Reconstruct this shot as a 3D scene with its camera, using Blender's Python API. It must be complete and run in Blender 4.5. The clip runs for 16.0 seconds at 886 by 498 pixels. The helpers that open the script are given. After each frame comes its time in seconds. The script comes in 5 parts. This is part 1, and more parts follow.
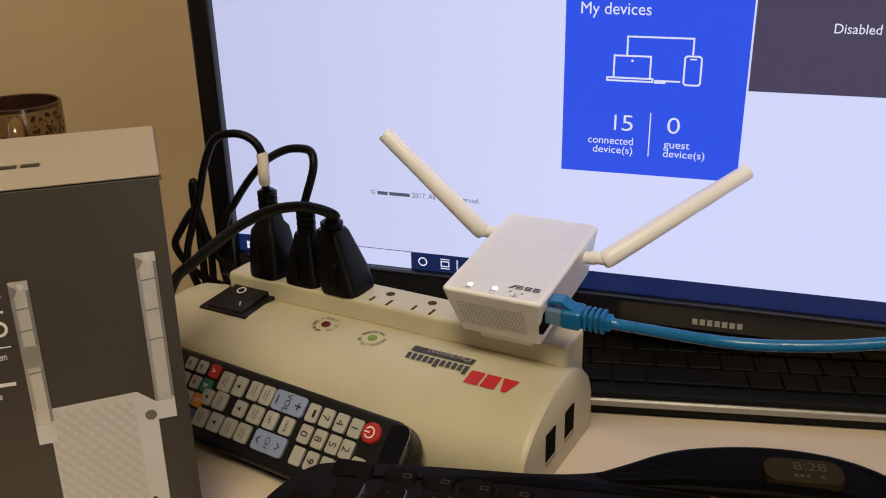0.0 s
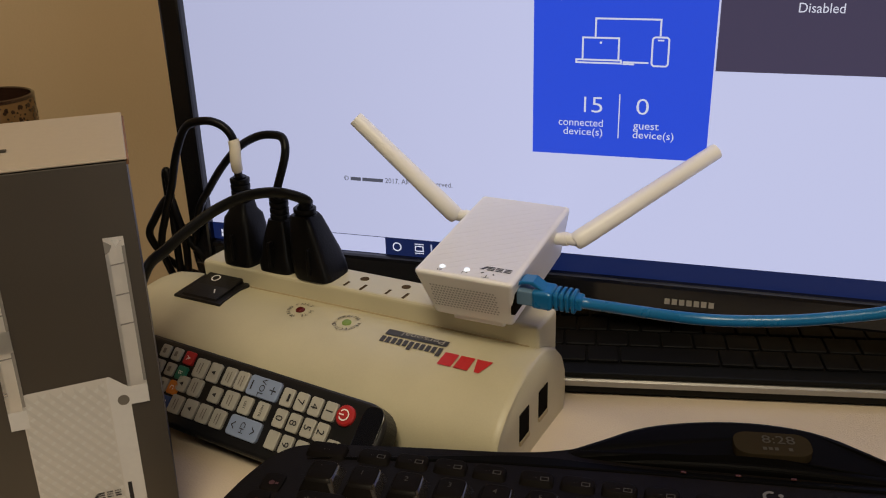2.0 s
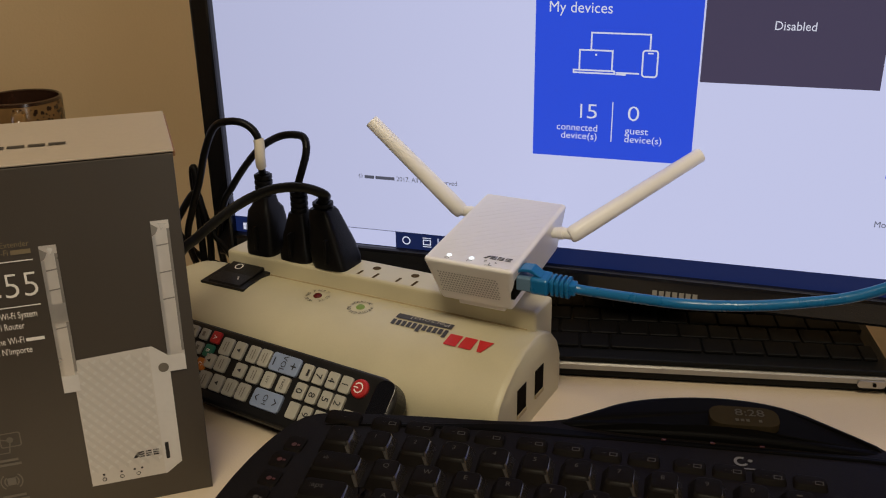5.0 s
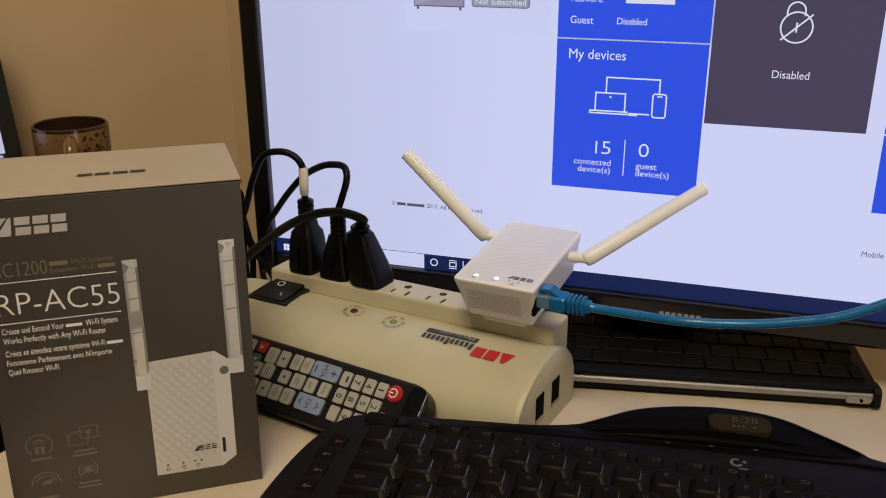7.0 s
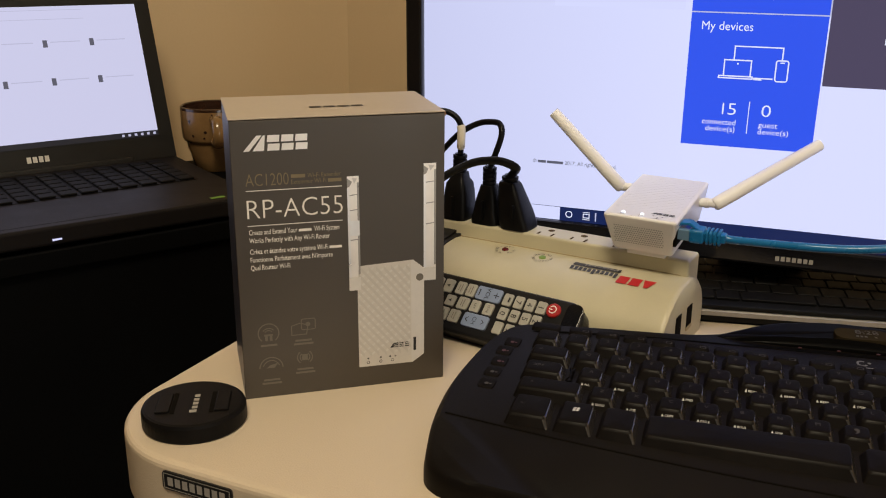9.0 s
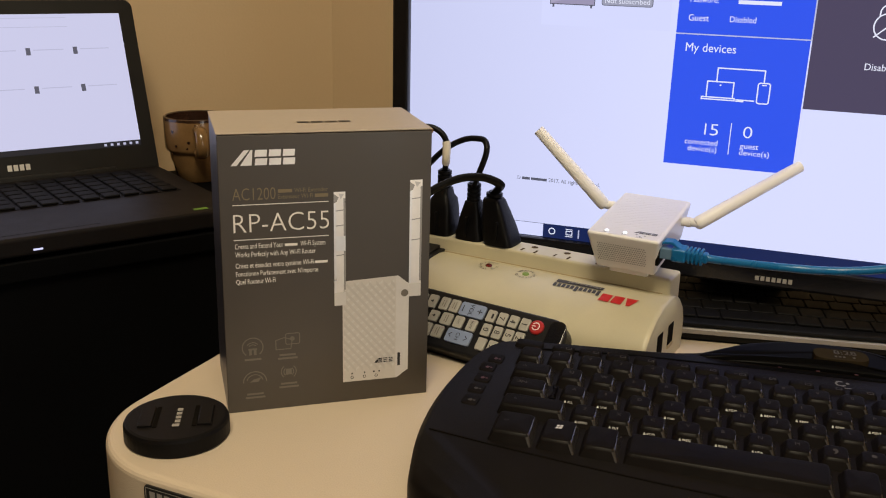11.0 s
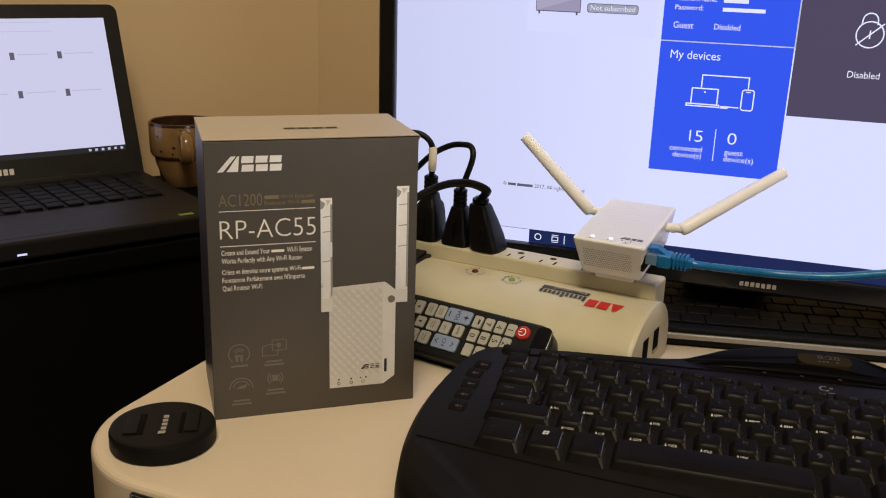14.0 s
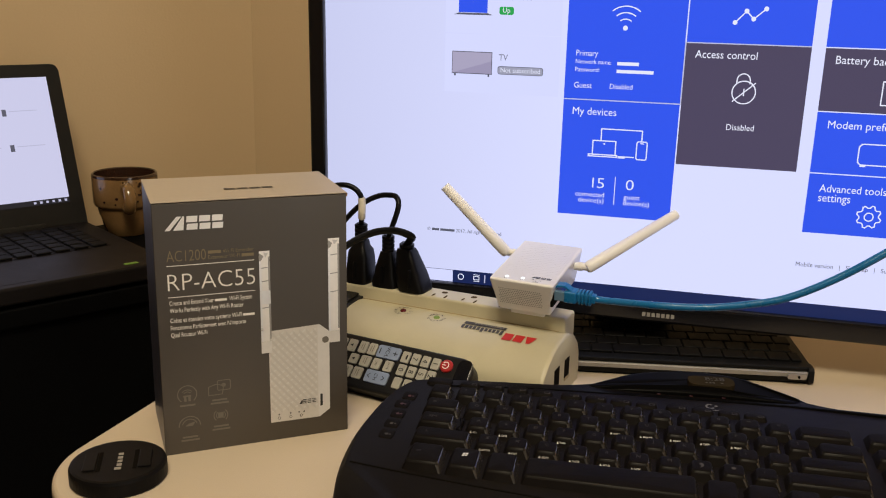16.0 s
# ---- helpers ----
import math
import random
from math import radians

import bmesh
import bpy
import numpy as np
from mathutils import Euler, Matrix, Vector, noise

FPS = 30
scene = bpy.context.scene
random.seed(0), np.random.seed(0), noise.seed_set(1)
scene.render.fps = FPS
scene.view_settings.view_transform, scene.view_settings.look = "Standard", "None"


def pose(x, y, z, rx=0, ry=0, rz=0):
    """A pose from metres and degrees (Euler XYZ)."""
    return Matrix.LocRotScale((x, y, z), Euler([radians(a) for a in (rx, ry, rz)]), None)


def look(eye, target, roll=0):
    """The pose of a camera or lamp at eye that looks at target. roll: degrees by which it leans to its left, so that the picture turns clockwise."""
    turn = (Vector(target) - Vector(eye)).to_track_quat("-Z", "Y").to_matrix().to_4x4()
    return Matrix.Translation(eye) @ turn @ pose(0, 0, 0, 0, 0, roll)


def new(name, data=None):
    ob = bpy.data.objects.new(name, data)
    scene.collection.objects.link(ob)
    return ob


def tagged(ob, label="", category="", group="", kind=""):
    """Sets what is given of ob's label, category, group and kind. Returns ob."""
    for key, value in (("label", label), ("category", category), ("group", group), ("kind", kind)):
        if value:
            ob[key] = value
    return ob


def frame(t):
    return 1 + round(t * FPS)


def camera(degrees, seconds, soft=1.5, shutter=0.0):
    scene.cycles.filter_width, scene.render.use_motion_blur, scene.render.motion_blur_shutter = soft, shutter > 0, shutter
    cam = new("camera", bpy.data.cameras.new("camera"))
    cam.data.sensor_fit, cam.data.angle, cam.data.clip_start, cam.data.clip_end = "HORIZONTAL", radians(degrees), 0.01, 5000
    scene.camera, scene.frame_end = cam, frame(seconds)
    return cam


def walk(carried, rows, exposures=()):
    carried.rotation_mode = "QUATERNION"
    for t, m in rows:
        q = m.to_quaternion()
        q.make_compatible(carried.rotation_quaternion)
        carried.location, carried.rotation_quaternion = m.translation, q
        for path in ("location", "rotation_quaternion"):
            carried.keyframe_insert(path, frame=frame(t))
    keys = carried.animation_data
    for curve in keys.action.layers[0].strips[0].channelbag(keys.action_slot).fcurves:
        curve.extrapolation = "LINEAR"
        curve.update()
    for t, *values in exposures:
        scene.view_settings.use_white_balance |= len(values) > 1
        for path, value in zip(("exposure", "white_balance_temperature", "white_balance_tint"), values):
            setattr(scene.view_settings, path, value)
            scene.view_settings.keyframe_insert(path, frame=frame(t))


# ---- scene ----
cam = camera(50.5, 16.0, soft=1.1)
PATH = [
    (0, (0.0115, -0.0060, 1.0241), (-0.0529, 1.8555, 0.2954), -1.14),
    (0.5, (0.0128, -0.0074, 1.0198), (-0.0399, 1.8537, 0.2895), -1.34),
    (1, (0.0159, -0.0086, 1.0179), (-0.0287, 1.8493, 0.2786), -1.44),
    (1.5, (0.0166, -0.0088, 1.0201), (-0.0241, 1.8475, 0.2768), -1.75),
    (2, (0.0176, -0.0100, 1.0199), (-0.0127, 1.8465, 0.2767), -1.63),
    (2.5, (0.0178, -0.0107, 1.0198), (-0.0123, 1.8469, 0.2792), -1.54),
    (3, (0.0162, -0.0114, 1.0188), (-0.0122, 1.8447, 0.2745), -1.37),
    (3.5, (0.0161, -0.0136, 1.0171), (-0.0094, 1.8435, 0.2751), -1.26),
    (6, (0.0136, -0.0907, 1.0471), (-0.0191, 1.7846, 0.3527), -0.49),
    (6.5, (0.0135, -0.0965, 1.0557), (-0.0171, 1.7849, 0.3781), -0.39),
    (7, (0.0035, -0.1152, 1.0457), (-0.0457, 1.7685, 0.3752), -0.10),
    (7.5, (-0.0375, -0.2012, 1.0320), (-0.1770, 1.6830, 0.3758), 0.05),
    (8, (-0.0633, -0.2256, 1.0052), (-0.2093, 1.6567, 0.3452), -0.09),
    (8.5, (-0.0745, -0.2337, 1.0192), (-0.2002, 1.6727, 0.4278), 0.95),
    (9, (-0.0749, -0.2258, 1.0130), (-0.2021, 1.6754, 0.4054), 0.36),
    (9.5, (-0.0748, -0.2298, 1.0170), (-0.1861, 1.6742, 0.4152), 0.71),
    (12, (-0.0819, -0.2268, 1.0172), (-0.1600, 1.6860, 0.4384), 1.53),
    (12.5, (-0.0803, -0.2272, 1.0161), (-0.1573, 1.6866, 0.4403), 1.50),
    (13, (-0.0793, -0.2286, 1.0165), (-0.1453, 1.6865, 0.4437), 1.68),
    (13.5, (-0.0812, -0.2276, 1.0174), (-0.1340, 1.6878, 0.4444), 1.94),
    (14, (-0.0804, -0.2286, 1.0187), (-0.1307, 1.6861, 0.4432), 1.76),
    (14.5, (-0.0811, -0.2298, 1.0192), (-0.1350, 1.6861, 0.4478), 1.95),
    (15, (-0.0639, -0.2504, 1.0305), (-0.0288, 1.6681, 0.4663), 1.26),
    (15.5, (-0.0608, -0.2807, 1.0352), (0.0289, 1.6485, 0.5155), 0.65),
    (16, (-0.0689, -0.2940, 1.0475), (0.0040, 1.6389, 0.5389), 1.18),
]
walk(cam, [(t, look(eye, target, roll)) for t, eye, target, roll in PATH],
     [(0.0, -0.14), (1.0, -0.41), (3.5, -0.43), (6.5, -0.40), (7.2, -0.16), (7.8, -0.02), (16.0, -0.02)])

# ---- world and light ----
world = bpy.data.worlds.new("world")
scene.world = world
world.use_nodes = True
world.node_tree.nodes["Background"].inputs[0].default_value = (1.0, 0.80, 0.58, 1)
world.node_tree.nodes["Background"].inputs[1].default_value = 0.02
WARM = (1.0, 0.86, 0.62)


def area_lamp(name, m, size, watts, colour):
    data = bpy.data.lights.new(name, "AREA")
    data.shape, data.size, data.energy, data.color = "DISK", size, watts, colour
    ob = new(name, data)
    ob.matrix_world = m
    return ob


area_lamp("ceiling_lamp_light", look((-0.10, -0.55, 2.38), (0.0, 0.2, 0.75)), 0.7, 27.0, WARM)
data = bpy.data.lights.new("door_light", "AREA")
data.shape, data.size, data.size_y, data.energy, data.color = "RECTANGLE", 1.08, 1.92, 19.0, (1.0, 0.95, 0.88)
new("door_light", data).matrix_world = look((1.91, -2.72, 1.03), (1.91, 0.0, 1.03))


# ---- materials ----
def mat(name, colour, rough=0.5, metal=0.0, vary=0.10, scale=40.0, bump=0.0, bump_scale=400.0, coat=0.0, fine=0.05, spec=0.5, each=0.0):
    """A procedural surface: base colour with broad stains and fine grain, gloss that wanders, and a fine relief."""
    m = bpy.data.materials.new(name)
    m.use_nodes = True
    t = m.node_tree
    b = t.nodes["Principled BSDF"]
    co = t.nodes.new("ShaderNodeTexCoord")
    big = t.nodes.new("ShaderNodeTexNoise")
    big.inputs["Scale"].default_value, big.inputs["Detail"].default_value = scale, 5
    small = t.nodes.new("ShaderNodeTexNoise")
    small.inputs["Scale"].default_value, small.inputs["Detail"].default_value = bump_scale, 3
    t.links.new(co.outputs["Object"], big.inputs["Vector"])
    t.links.new(co.outputs["Object"], small.inputs["Vector"])
    add = t.nodes.new("ShaderNodeMath")
    add.operation = "MULTIPLY_ADD"
    t.links.new(big.outputs["Fac"], add.inputs[0])
    add.inputs[1].default_value, add.inputs[2].default_value = 2 * vary, 1 - vary
    add2 = t.nodes.new("ShaderNodeMath")
    add2.operation = "MULTIPLY_ADD"
    t.links.new(small.outputs["Fac"], add2.inputs[0])
    add2.inputs[1].default_value, add2.inputs[2].default_value = 2 * fine, -fine
    tot = t.nodes.new("ShaderNodeMath")
    t.links.new(add.outputs[0], tot.inputs[0])
    t.links.new(add2.outputs[0], tot.inputs[1])
    last = tot
    if each:
        info = t.nodes.new("ShaderNodeObjectInfo")
        e = t.nodes.new("ShaderNodeMath")
        e.operation = "MULTIPLY_ADD"
        t.links.new(info.outputs["Random"], e.inputs[0])
        e.inputs[1].default_value, e.inputs[2].default_value = 2 * each, 1 - each
        x = t.nodes.new("ShaderNodeMath")
        x.operation = "MULTIPLY"
        t.links.new(tot.outputs[0], x.inputs[0])
        t.links.new(e.outputs[0], x.inputs[1])
        last = x
    mul = t.nodes.new("ShaderNodeVectorMath")
    mul.operation = "SCALE"
    mul.inputs[0].default_value = colour
    t.links.new(last.outputs[0], mul.inputs["Scale"])
    t.links.new(mul.outputs[0], b.inputs["Base Color"])
    r = t.nodes.new("ShaderNodeMath")
    r.operation = "MULTIPLY_ADD"
    t.links.new(big.outputs["Fac"], r.inputs[0])
    r.inputs[1].default_value, r.inputs[2].default_value = 0.16, rough - 0.08
    t.links.new(r.outputs[0], b.inputs["Roughness"])
    b.inputs["Metallic"].default_value = metal
    b.inputs["Coat Weight"].default_value = coat
    b.inputs["Coat Roughness"].default_value = 0.12
    b.inputs["Specular IOR Level"].default_value = spec
    if bump:
        n = t.nodes.new("ShaderNodeBump")
        n.inputs["Strength"].default_value, n.inputs["Distance"].default_value = bump, 0.0006
        t.links.new(small.outputs["Fac"], n.inputs["Height"])
        t.links.new(n.outputs[0], b.inputs["Normal"])
    return m


def glow(name, colour, strength=1.0):
    """A lit screen or lamp behind a faintly glossy face."""
    m = bpy.data.materials.new(name)
    m.use_nodes = True
    b = m.node_tree.nodes["Principled BSDF"]
    b.inputs["Base Color"].default_value = (0.01, 0.01, 0.01, 1)
    b.inputs["Roughness"].default_value = 0.45
    b.inputs["Specular IOR Level"].default_value = 0.25
    b.inputs["Emission Color"].default_value = (*colour, 1)
    b.inputs["Emission Strength"].default_value = strength
    return m


TABLE = mat("moulded_table_plastic", (0.62, 0.515, 0.385), 0.42, vary=0.06, scale=9, bump=0.35, bump_scale=900, fine=0.02)
WALL = mat("tan_wall_paint", (0.60, 0.44, 0.262), 0.75, vary=0.05, scale=3, bump=0.3, bump_scale=350, fine=0.02)
CEILING = mat("ceiling_paint", (0.75, 0.72, 0.66), 0.8, vary=0.03, scale=3)
FLOOR = mat("dark_carpet", (0.028, 0.021, 0.016), 0.95, vary=0.3, scale=20, bump=0.8, bump_scale=500, fine=0.2, spec=0.05)
BLACK_WOOD = mat("black_laminate", (0.002, 0.002, 0.0022), 0.6, vary=0.2, scale=12, spec=0.06)
BEZEL = mat("gloss_black_bezel", (0.006, 0.006, 0.007), 0.16, vary=0.1, scale=8)
BLACK = mat("black_plastic", (0.009, 0.0085, 0.0085), 0.40, vary=0.2, scale=60, bump=0.25, bump_scale=1500, spec=0.3)
RUBBER = mat("black_rubber", (0.0038, 0.0035, 0.0036), 0.38, vary=0.2, scale=50, bump=0.25, bump_scale=900, spec=0.16)
KEY = mat("worn_black_keycap", (0.0070, 0.0056, 0.0050), 0.52, vary=0.45, scale=80, bump=0.2, bump_scale=1800, spec=0.035)
PALM = mat("satin_black_palm_rest", (0.0058, 0.0045, 0.0040), 0.46, vary=0.40, scale=25, bump=0.25, bump_scale=1600, spec=0.09)
GLOSS = mat("piano_black", (0.003, 0.0028, 0.0028), 0.38, vary=0.1, scale=20, spec=0.03)
LEGEND = mat("grey_key_print", (0.060, 0.055, 0.052), 0.6, spec=0.1)
# key-side sheen and glints, put into paler base colours as well as gloss
KEY_SHEEN = mat("painted_key_sheen", (0.010, 0.0085, 0.0075), 0.38, vary=0.3, scale=120, spec=0.08)
KEY_GLINT = mat("glossy_key_glint", (0.022, 0.019, 0.017), 0.20, vary=0.3, scale=120, spec=1.0)
LAP_KEY = mat("matt_laptop_key", (0.0042, 0.0038, 0.0038), 0.60, vary=0.2, scale=60, spec=0.1)
LEGEND_W = mat("white_key_print", (0.62, 0.60, 0.57), 0.5)
CREAM = mat("yellowed_cream_plastic", (0.525, 0.475, 0.325), 0.42, vary=0.16, scale=22, bump=0.10, bump_scale=1100, fine=0.04)
# the same cream, darkened to paint in the shade of seam and jack openings
CREAM_SHADE = mat("cream_recess_shade", (0.36, 0.29, 0.17), 0.6)
CAP = mat("black_cap_plastic", (0.0055, 0.0050, 0.0052), 0.45, vary=0.2, scale=60, bump=0.2, bump_scale=1500, spec=0.10)
HOLE = mat("dark_hole", (0.006, 0.005, 0.004), 0.8, spec=0.03)
OUTLET = mat("brown_outlet_hole", (0.075, 0.048, 0.022), 0.8, spec=0.05)
RED_INK = mat("red_print", (0.48, 0.018, 0.02), 0.45)
GREY_INK = mat("dark_grey_print", (0.035, 0.032, 0.030), 0.5)
WHITE_P = mat("white_gloss_plastic", (0.85, 0.83, 0.80), 0.33, vary=0.03, scale=40, fine=0.02)
ANT = mat("ivory_antenna_plastic", (0.86, 0.845, 0.81), 0.38, vary=0.03, scale=40, fine=0.01)
BLUE_C = mat("blue_cable_jacket", (0.010, 0.140, 0.34), 0.28, vary=0.12, scale=60, bump=0.5, bump_scale=220)
CLEAR = mat("cloudy_clear_plug", (0.13, 0.22, 0.32), 0.15, vary=0.1, scale=90)
CARD = mat("charcoal_printed_card", (0.050, 0.0395, 0.0295), 0.42, vary=0.08, scale=18, bump=0.02, bump_scale=1200, spec=0.85)
CARD_TOP = mat("taupe_card", (0.44, 0.375, 0.30), 0.5, vary=0.05, scale=18)
CARD_SIDE = mat("navy_grey_card", (0.038, 0.038, 0.058), 0.36, vary=0.1, scale=25)
SILVER_P = mat("silver_foil_print", (0.95, 0.91, 0.86), 0.36, metal=0.65, vary=0.12, scale=90, bump=0.15, bump_scale=60, spec=1.0)
WHITE_INK = mat("white_print", (0.86, 0.83, 0.79), 0.45)
GOLD_INK = mat("dull_gold_print", (0.22, 0.175, 0.105), 0.45)
FAINT_INK = mat("faint_grey_print", (0.16, 0.142, 0.120), 0.5)
PIC = mat("printed_pale_grey", (0.62, 0.59, 0.56), 0.42, vary=0.05, scale=60)
PIC_F = mat("faint_picture_band", (0.66, 0.645, 0.625), 0.45)
PIC_D = mat("printed_mid_grey", (0.57, 0.545, 0.52), 0.42, vary=0.05, scale=60)
PIC_S = mat("printed_light_side", (0.66, 0.64, 0.63), 0.42)
PIC_SH = mat("printed_shade_grey", (0.36, 0.34, 0.32), 0.30, metal=0.4, vary=0.1, scale=60)
LABEL_P = mat("bright_foil_print", (0.94, 0.93, 0.91), 0.30, metal=0.85, vary=0.04, scale=90)
R_KEY = mat("warm_grey_remote_key", (0.40, 0.385, 0.33), 0.5, vary=0.10, scale=60)
R_KEYB = mat("blue_grey_remote_key", (0.24, 0.30, 0.44), 0.5, vary=0.06, scale=90)
R_RED = mat("red_remote_key", (0.42, 0.02, 0.02), 0.4)
R_GRN = mat("green_remote_key", (0.02, 0.16, 0.10), 0.4)
R_ORG = mat("orange_remote_key", (0.60, 0.19, 0.02), 0.4)
R_BLU = mat("blue_remote_key", (0.03, 0.07, 0.22), 0.4)
INK = mat("black_print", (0.012, 0.012, 0.014), 0.5)
ALU = mat("brushed_aluminium", (0.36, 0.35, 0.33), 0.38, metal=0.7, vary=0.05, scale=60)
DARK_GREY = mat("graphite_plastic", (0.0055, 0.0055, 0.0057), 0.45, vary=0.15, scale=40, bump=0.2, bump_scale=1300, spec=0.14)
LAPTOP = mat("dark_brushed_laptop", (0.0105, 0.0088, 0.0086), 0.48, vary=0.15, scale=30, bump=0.2, bump_scale=900, spec=0.09)
LCD = mat("grey_lcd_glass", (0.028, 0.021, 0.012), 0.40, vary=0.1, scale=60, spec=0.0)
LCD_INK = mat("pale_lcd_segments", (0.050, 0.042, 0.024), 0.5, spec=0.1)
GLAZE = mat("amber_stoneware_glaze", (0.21, 0.120, 0.048), 0.22, vary=0.40, scale=45, coat=0.5, fine=0.12)
GLAZE_D = mat("dark_brown_glaze", (0.035, 0.016, 0.010), 0.16, vary=0.4, scale=40, coat=0.6)
LABEL_W = mat("cream_paper_label", (0.70, 0.64, 0.52), 0.6)
BADGE = mat("badge_black", (0.012, 0.012, 0.013), 0.4)
BADGE_D = mat("dim_silver_print", (0.13, 0.125, 0.115), 0.5)
BADGE_I = mat("badge_silver_print", (0.32, 0.30, 0.27), 0.5)
METAL = mat("brushed_steel", (0.5, 0.48, 0.45), 0.35, metal=1.0)
STICKER = mat("green_sticker", (0.12, 0.26, 0.03), 0.4)

S_WHITE = glow("screen_white", (0.66, 0.69, 0.985), 1.07)
# emission strength ramps along X, from 0.90 at the left end to 1.07
t = S_WHITE.node_tree
co, axes, fall = (t.nodes.new("ShaderNode" + n) for n in ("TexCoord", "SeparateXYZ", "MapRange"))
for k, v in (("From Min", -0.26), ("From Max", -0.02), ("To Min", 0.90), ("To Max", 1.07)):
    fall.inputs[k].default_value = v
t.links.new(co.outputs["Object"], axes.inputs[0])
t.links.new(axes.outputs["X"], fall.inputs["Value"])
t.links.new(fall.outputs["Result"], t.nodes["Principled BSDF"].inputs["Emission Strength"])
S_WHITE2 = glow("screen_offwhite", (0.63, 0.66, 0.95), 1.07)
S_BLUE = glow("screen_blue", (0.026, 0.090, 0.86), 1.0)
S_DARK = glow("screen_slate", (0.070, 0.058, 0.115), 1.0)
S_NAVY = glow("screen_navy", (0.006, 0.016, 0.085), 1.0)
S_TEXT = glow("screen_text_white", (0.80, 0.82, 0.98), 1.0)
S_GREY = glow("screen_text_grey", (0.10, 0.105, 0.15), 1.0)
S_PILL = glow("screen_pill_grey", (0.33, 0.34, 0.46), 1.0)
S_LINE = glow("screen_line", (0.50, 0.52, 0.72), 1.0)
S_GREEN = glow("screen_green", (0.02, 0.36, 0.08), 1.0)
S_MAUVE = glow("screen_mauve", (0.33, 0.30, 0.46), 1.0)
LED = glow("white_led", (0.85, 0.92, 1.0), 2.2)
LED_L = glow("laptop_led", (0.65, 0.65, 1.0), 1.1)
L_WHITE = glow("laptop_screen_white", (0.60, 0.60, 0.82), 1.0)
L_ICON = glow("laptop_screen_icon", (0.10, 0.10, 0.14), 1.0)
L_LINE = glow("laptop_screen_line", (0.48, 0.48, 0.66), 1.0)
L_TASK = glow("laptop_taskbar", (0.012, 0.012, 0.018), 1.0)


# ---- mesh helpers ----
def empty(name, m, label, category, group="", kind=""):
    ob = new(name)
    ob.matrix_world = m
    return tagged(ob, label, category, group, kind)


def part(name, bm, material, parent, label="", smooth=False):
    mesh = bpy.data.meshes.new(name)
    bm.normal_update()
    bm.to_mesh(mesh)
    bm.free()
    return part_mesh(name, mesh, material, parent, label, smooth)


def part_mesh(name, mesh, material, parent, label="", smooth=False, m=None):
    if material and not mesh.materials:
        mesh.materials.append(material)
    if smooth:
        for p in mesh.polygons:
            p.use_smooth = True
        mesh.set_sharp_from_angle(angle=radians(45))
    ob = new(name, mesh)
    if parent:
        ob.parent = parent
    if m is not None:
        ob.matrix_local = m
    return tagged(ob, label)


def thing(name, bm, material, label, category, m=None, kind="", group="", smooth=False):
    ob = part(name, bm, material, None, "", smooth)
    if m is not None:
        ob.matrix_world = m
    return tagged(ob, label, category, group, kind)


def cuboid(x0, x1, y0, y1, z0, z1, bevel=0.0, seg=2, only=None):
    bm = bmesh.new()
    bmesh.ops.create_cube(bm, size=1)
    for v in bm.verts:
        v.co = Vector(((x0 + x1) / 2 + v.co.x * (x1 - x0), (y0 + y1) / 2 + v.co.y * (y1 - y0), (z0 + z1) / 2 + v.co.z * (z1 - z0)))
    if bevel:
        edges = [e for e in bm.edges if only is None or only(e)]
        bmesh.ops.bevel(bm, geom=edges, offset=bevel, segments=seg, affect="EDGES", profile=0.5)
    return bm


def join(*bms):
    out = bms[0]
    for b in bms[1:]:
        tmp = bpy.data.meshes.new("tmp")
        b.to_mesh(tmp)
        b.free()
        out.from_mesh(tmp)
        bpy.data.meshes.remove(tmp)
    return out


def move(bm, m):
    bm.transform(m)
    return bm


def prism(points, z0, z1, bevel=0.0, seg=2, axis="z"):
    """A polygon in x, y, raised from z0 to z1; axis x lays it so that the polygon is in y, z and the depth along x."""
    bm = bmesh.new()
    low = [bm.verts.new((x, y, z0)) for x, y in points]
    high = [bm.verts.new((x, y, z1)) for x, y in points]
    n = len(points)
    bm.faces.new(list(reversed(low)))
    bm.faces.new(high)
    for i in range(n):
        bm.faces.new((low[i], low[(i + 1) % n], high[(i + 1) % n], high[i]))
    bmesh.ops.recalc_face_normals(bm, faces=bm.faces)
    if bevel:
        rim = [e for e in bm.edges if abs(e.verts[0].co.z - e.verts[1].co.z) < 1e-7]
        bmesh.ops.bevel(bm, geom=rim, offset=bevel, segments=seg, affect="EDGES", profile=0.5)
    if axis == "x":
        bm.transform(Matrix(((0, 0, 1, 0), (1, 0, 0, 0), (0, 1, 0, 0), (0, 0, 0, 1))))
    return bm


def rounded(x0, x1, y0, y1, r, seg=6):
    pts = []
    for cx, cy, a in ((x1 - r, y1 - r, 0), (x0 + r, y1 - r, 90), (x0 + r, y0 + r, 180), (x1 - r, y0 + r, 270)):
        for k in range(seg + 1):
            b = radians(a + 90 * k / seg)
            pts.append((cx + r * math.cos(b), cy + r * math.sin(b)))
    return pts


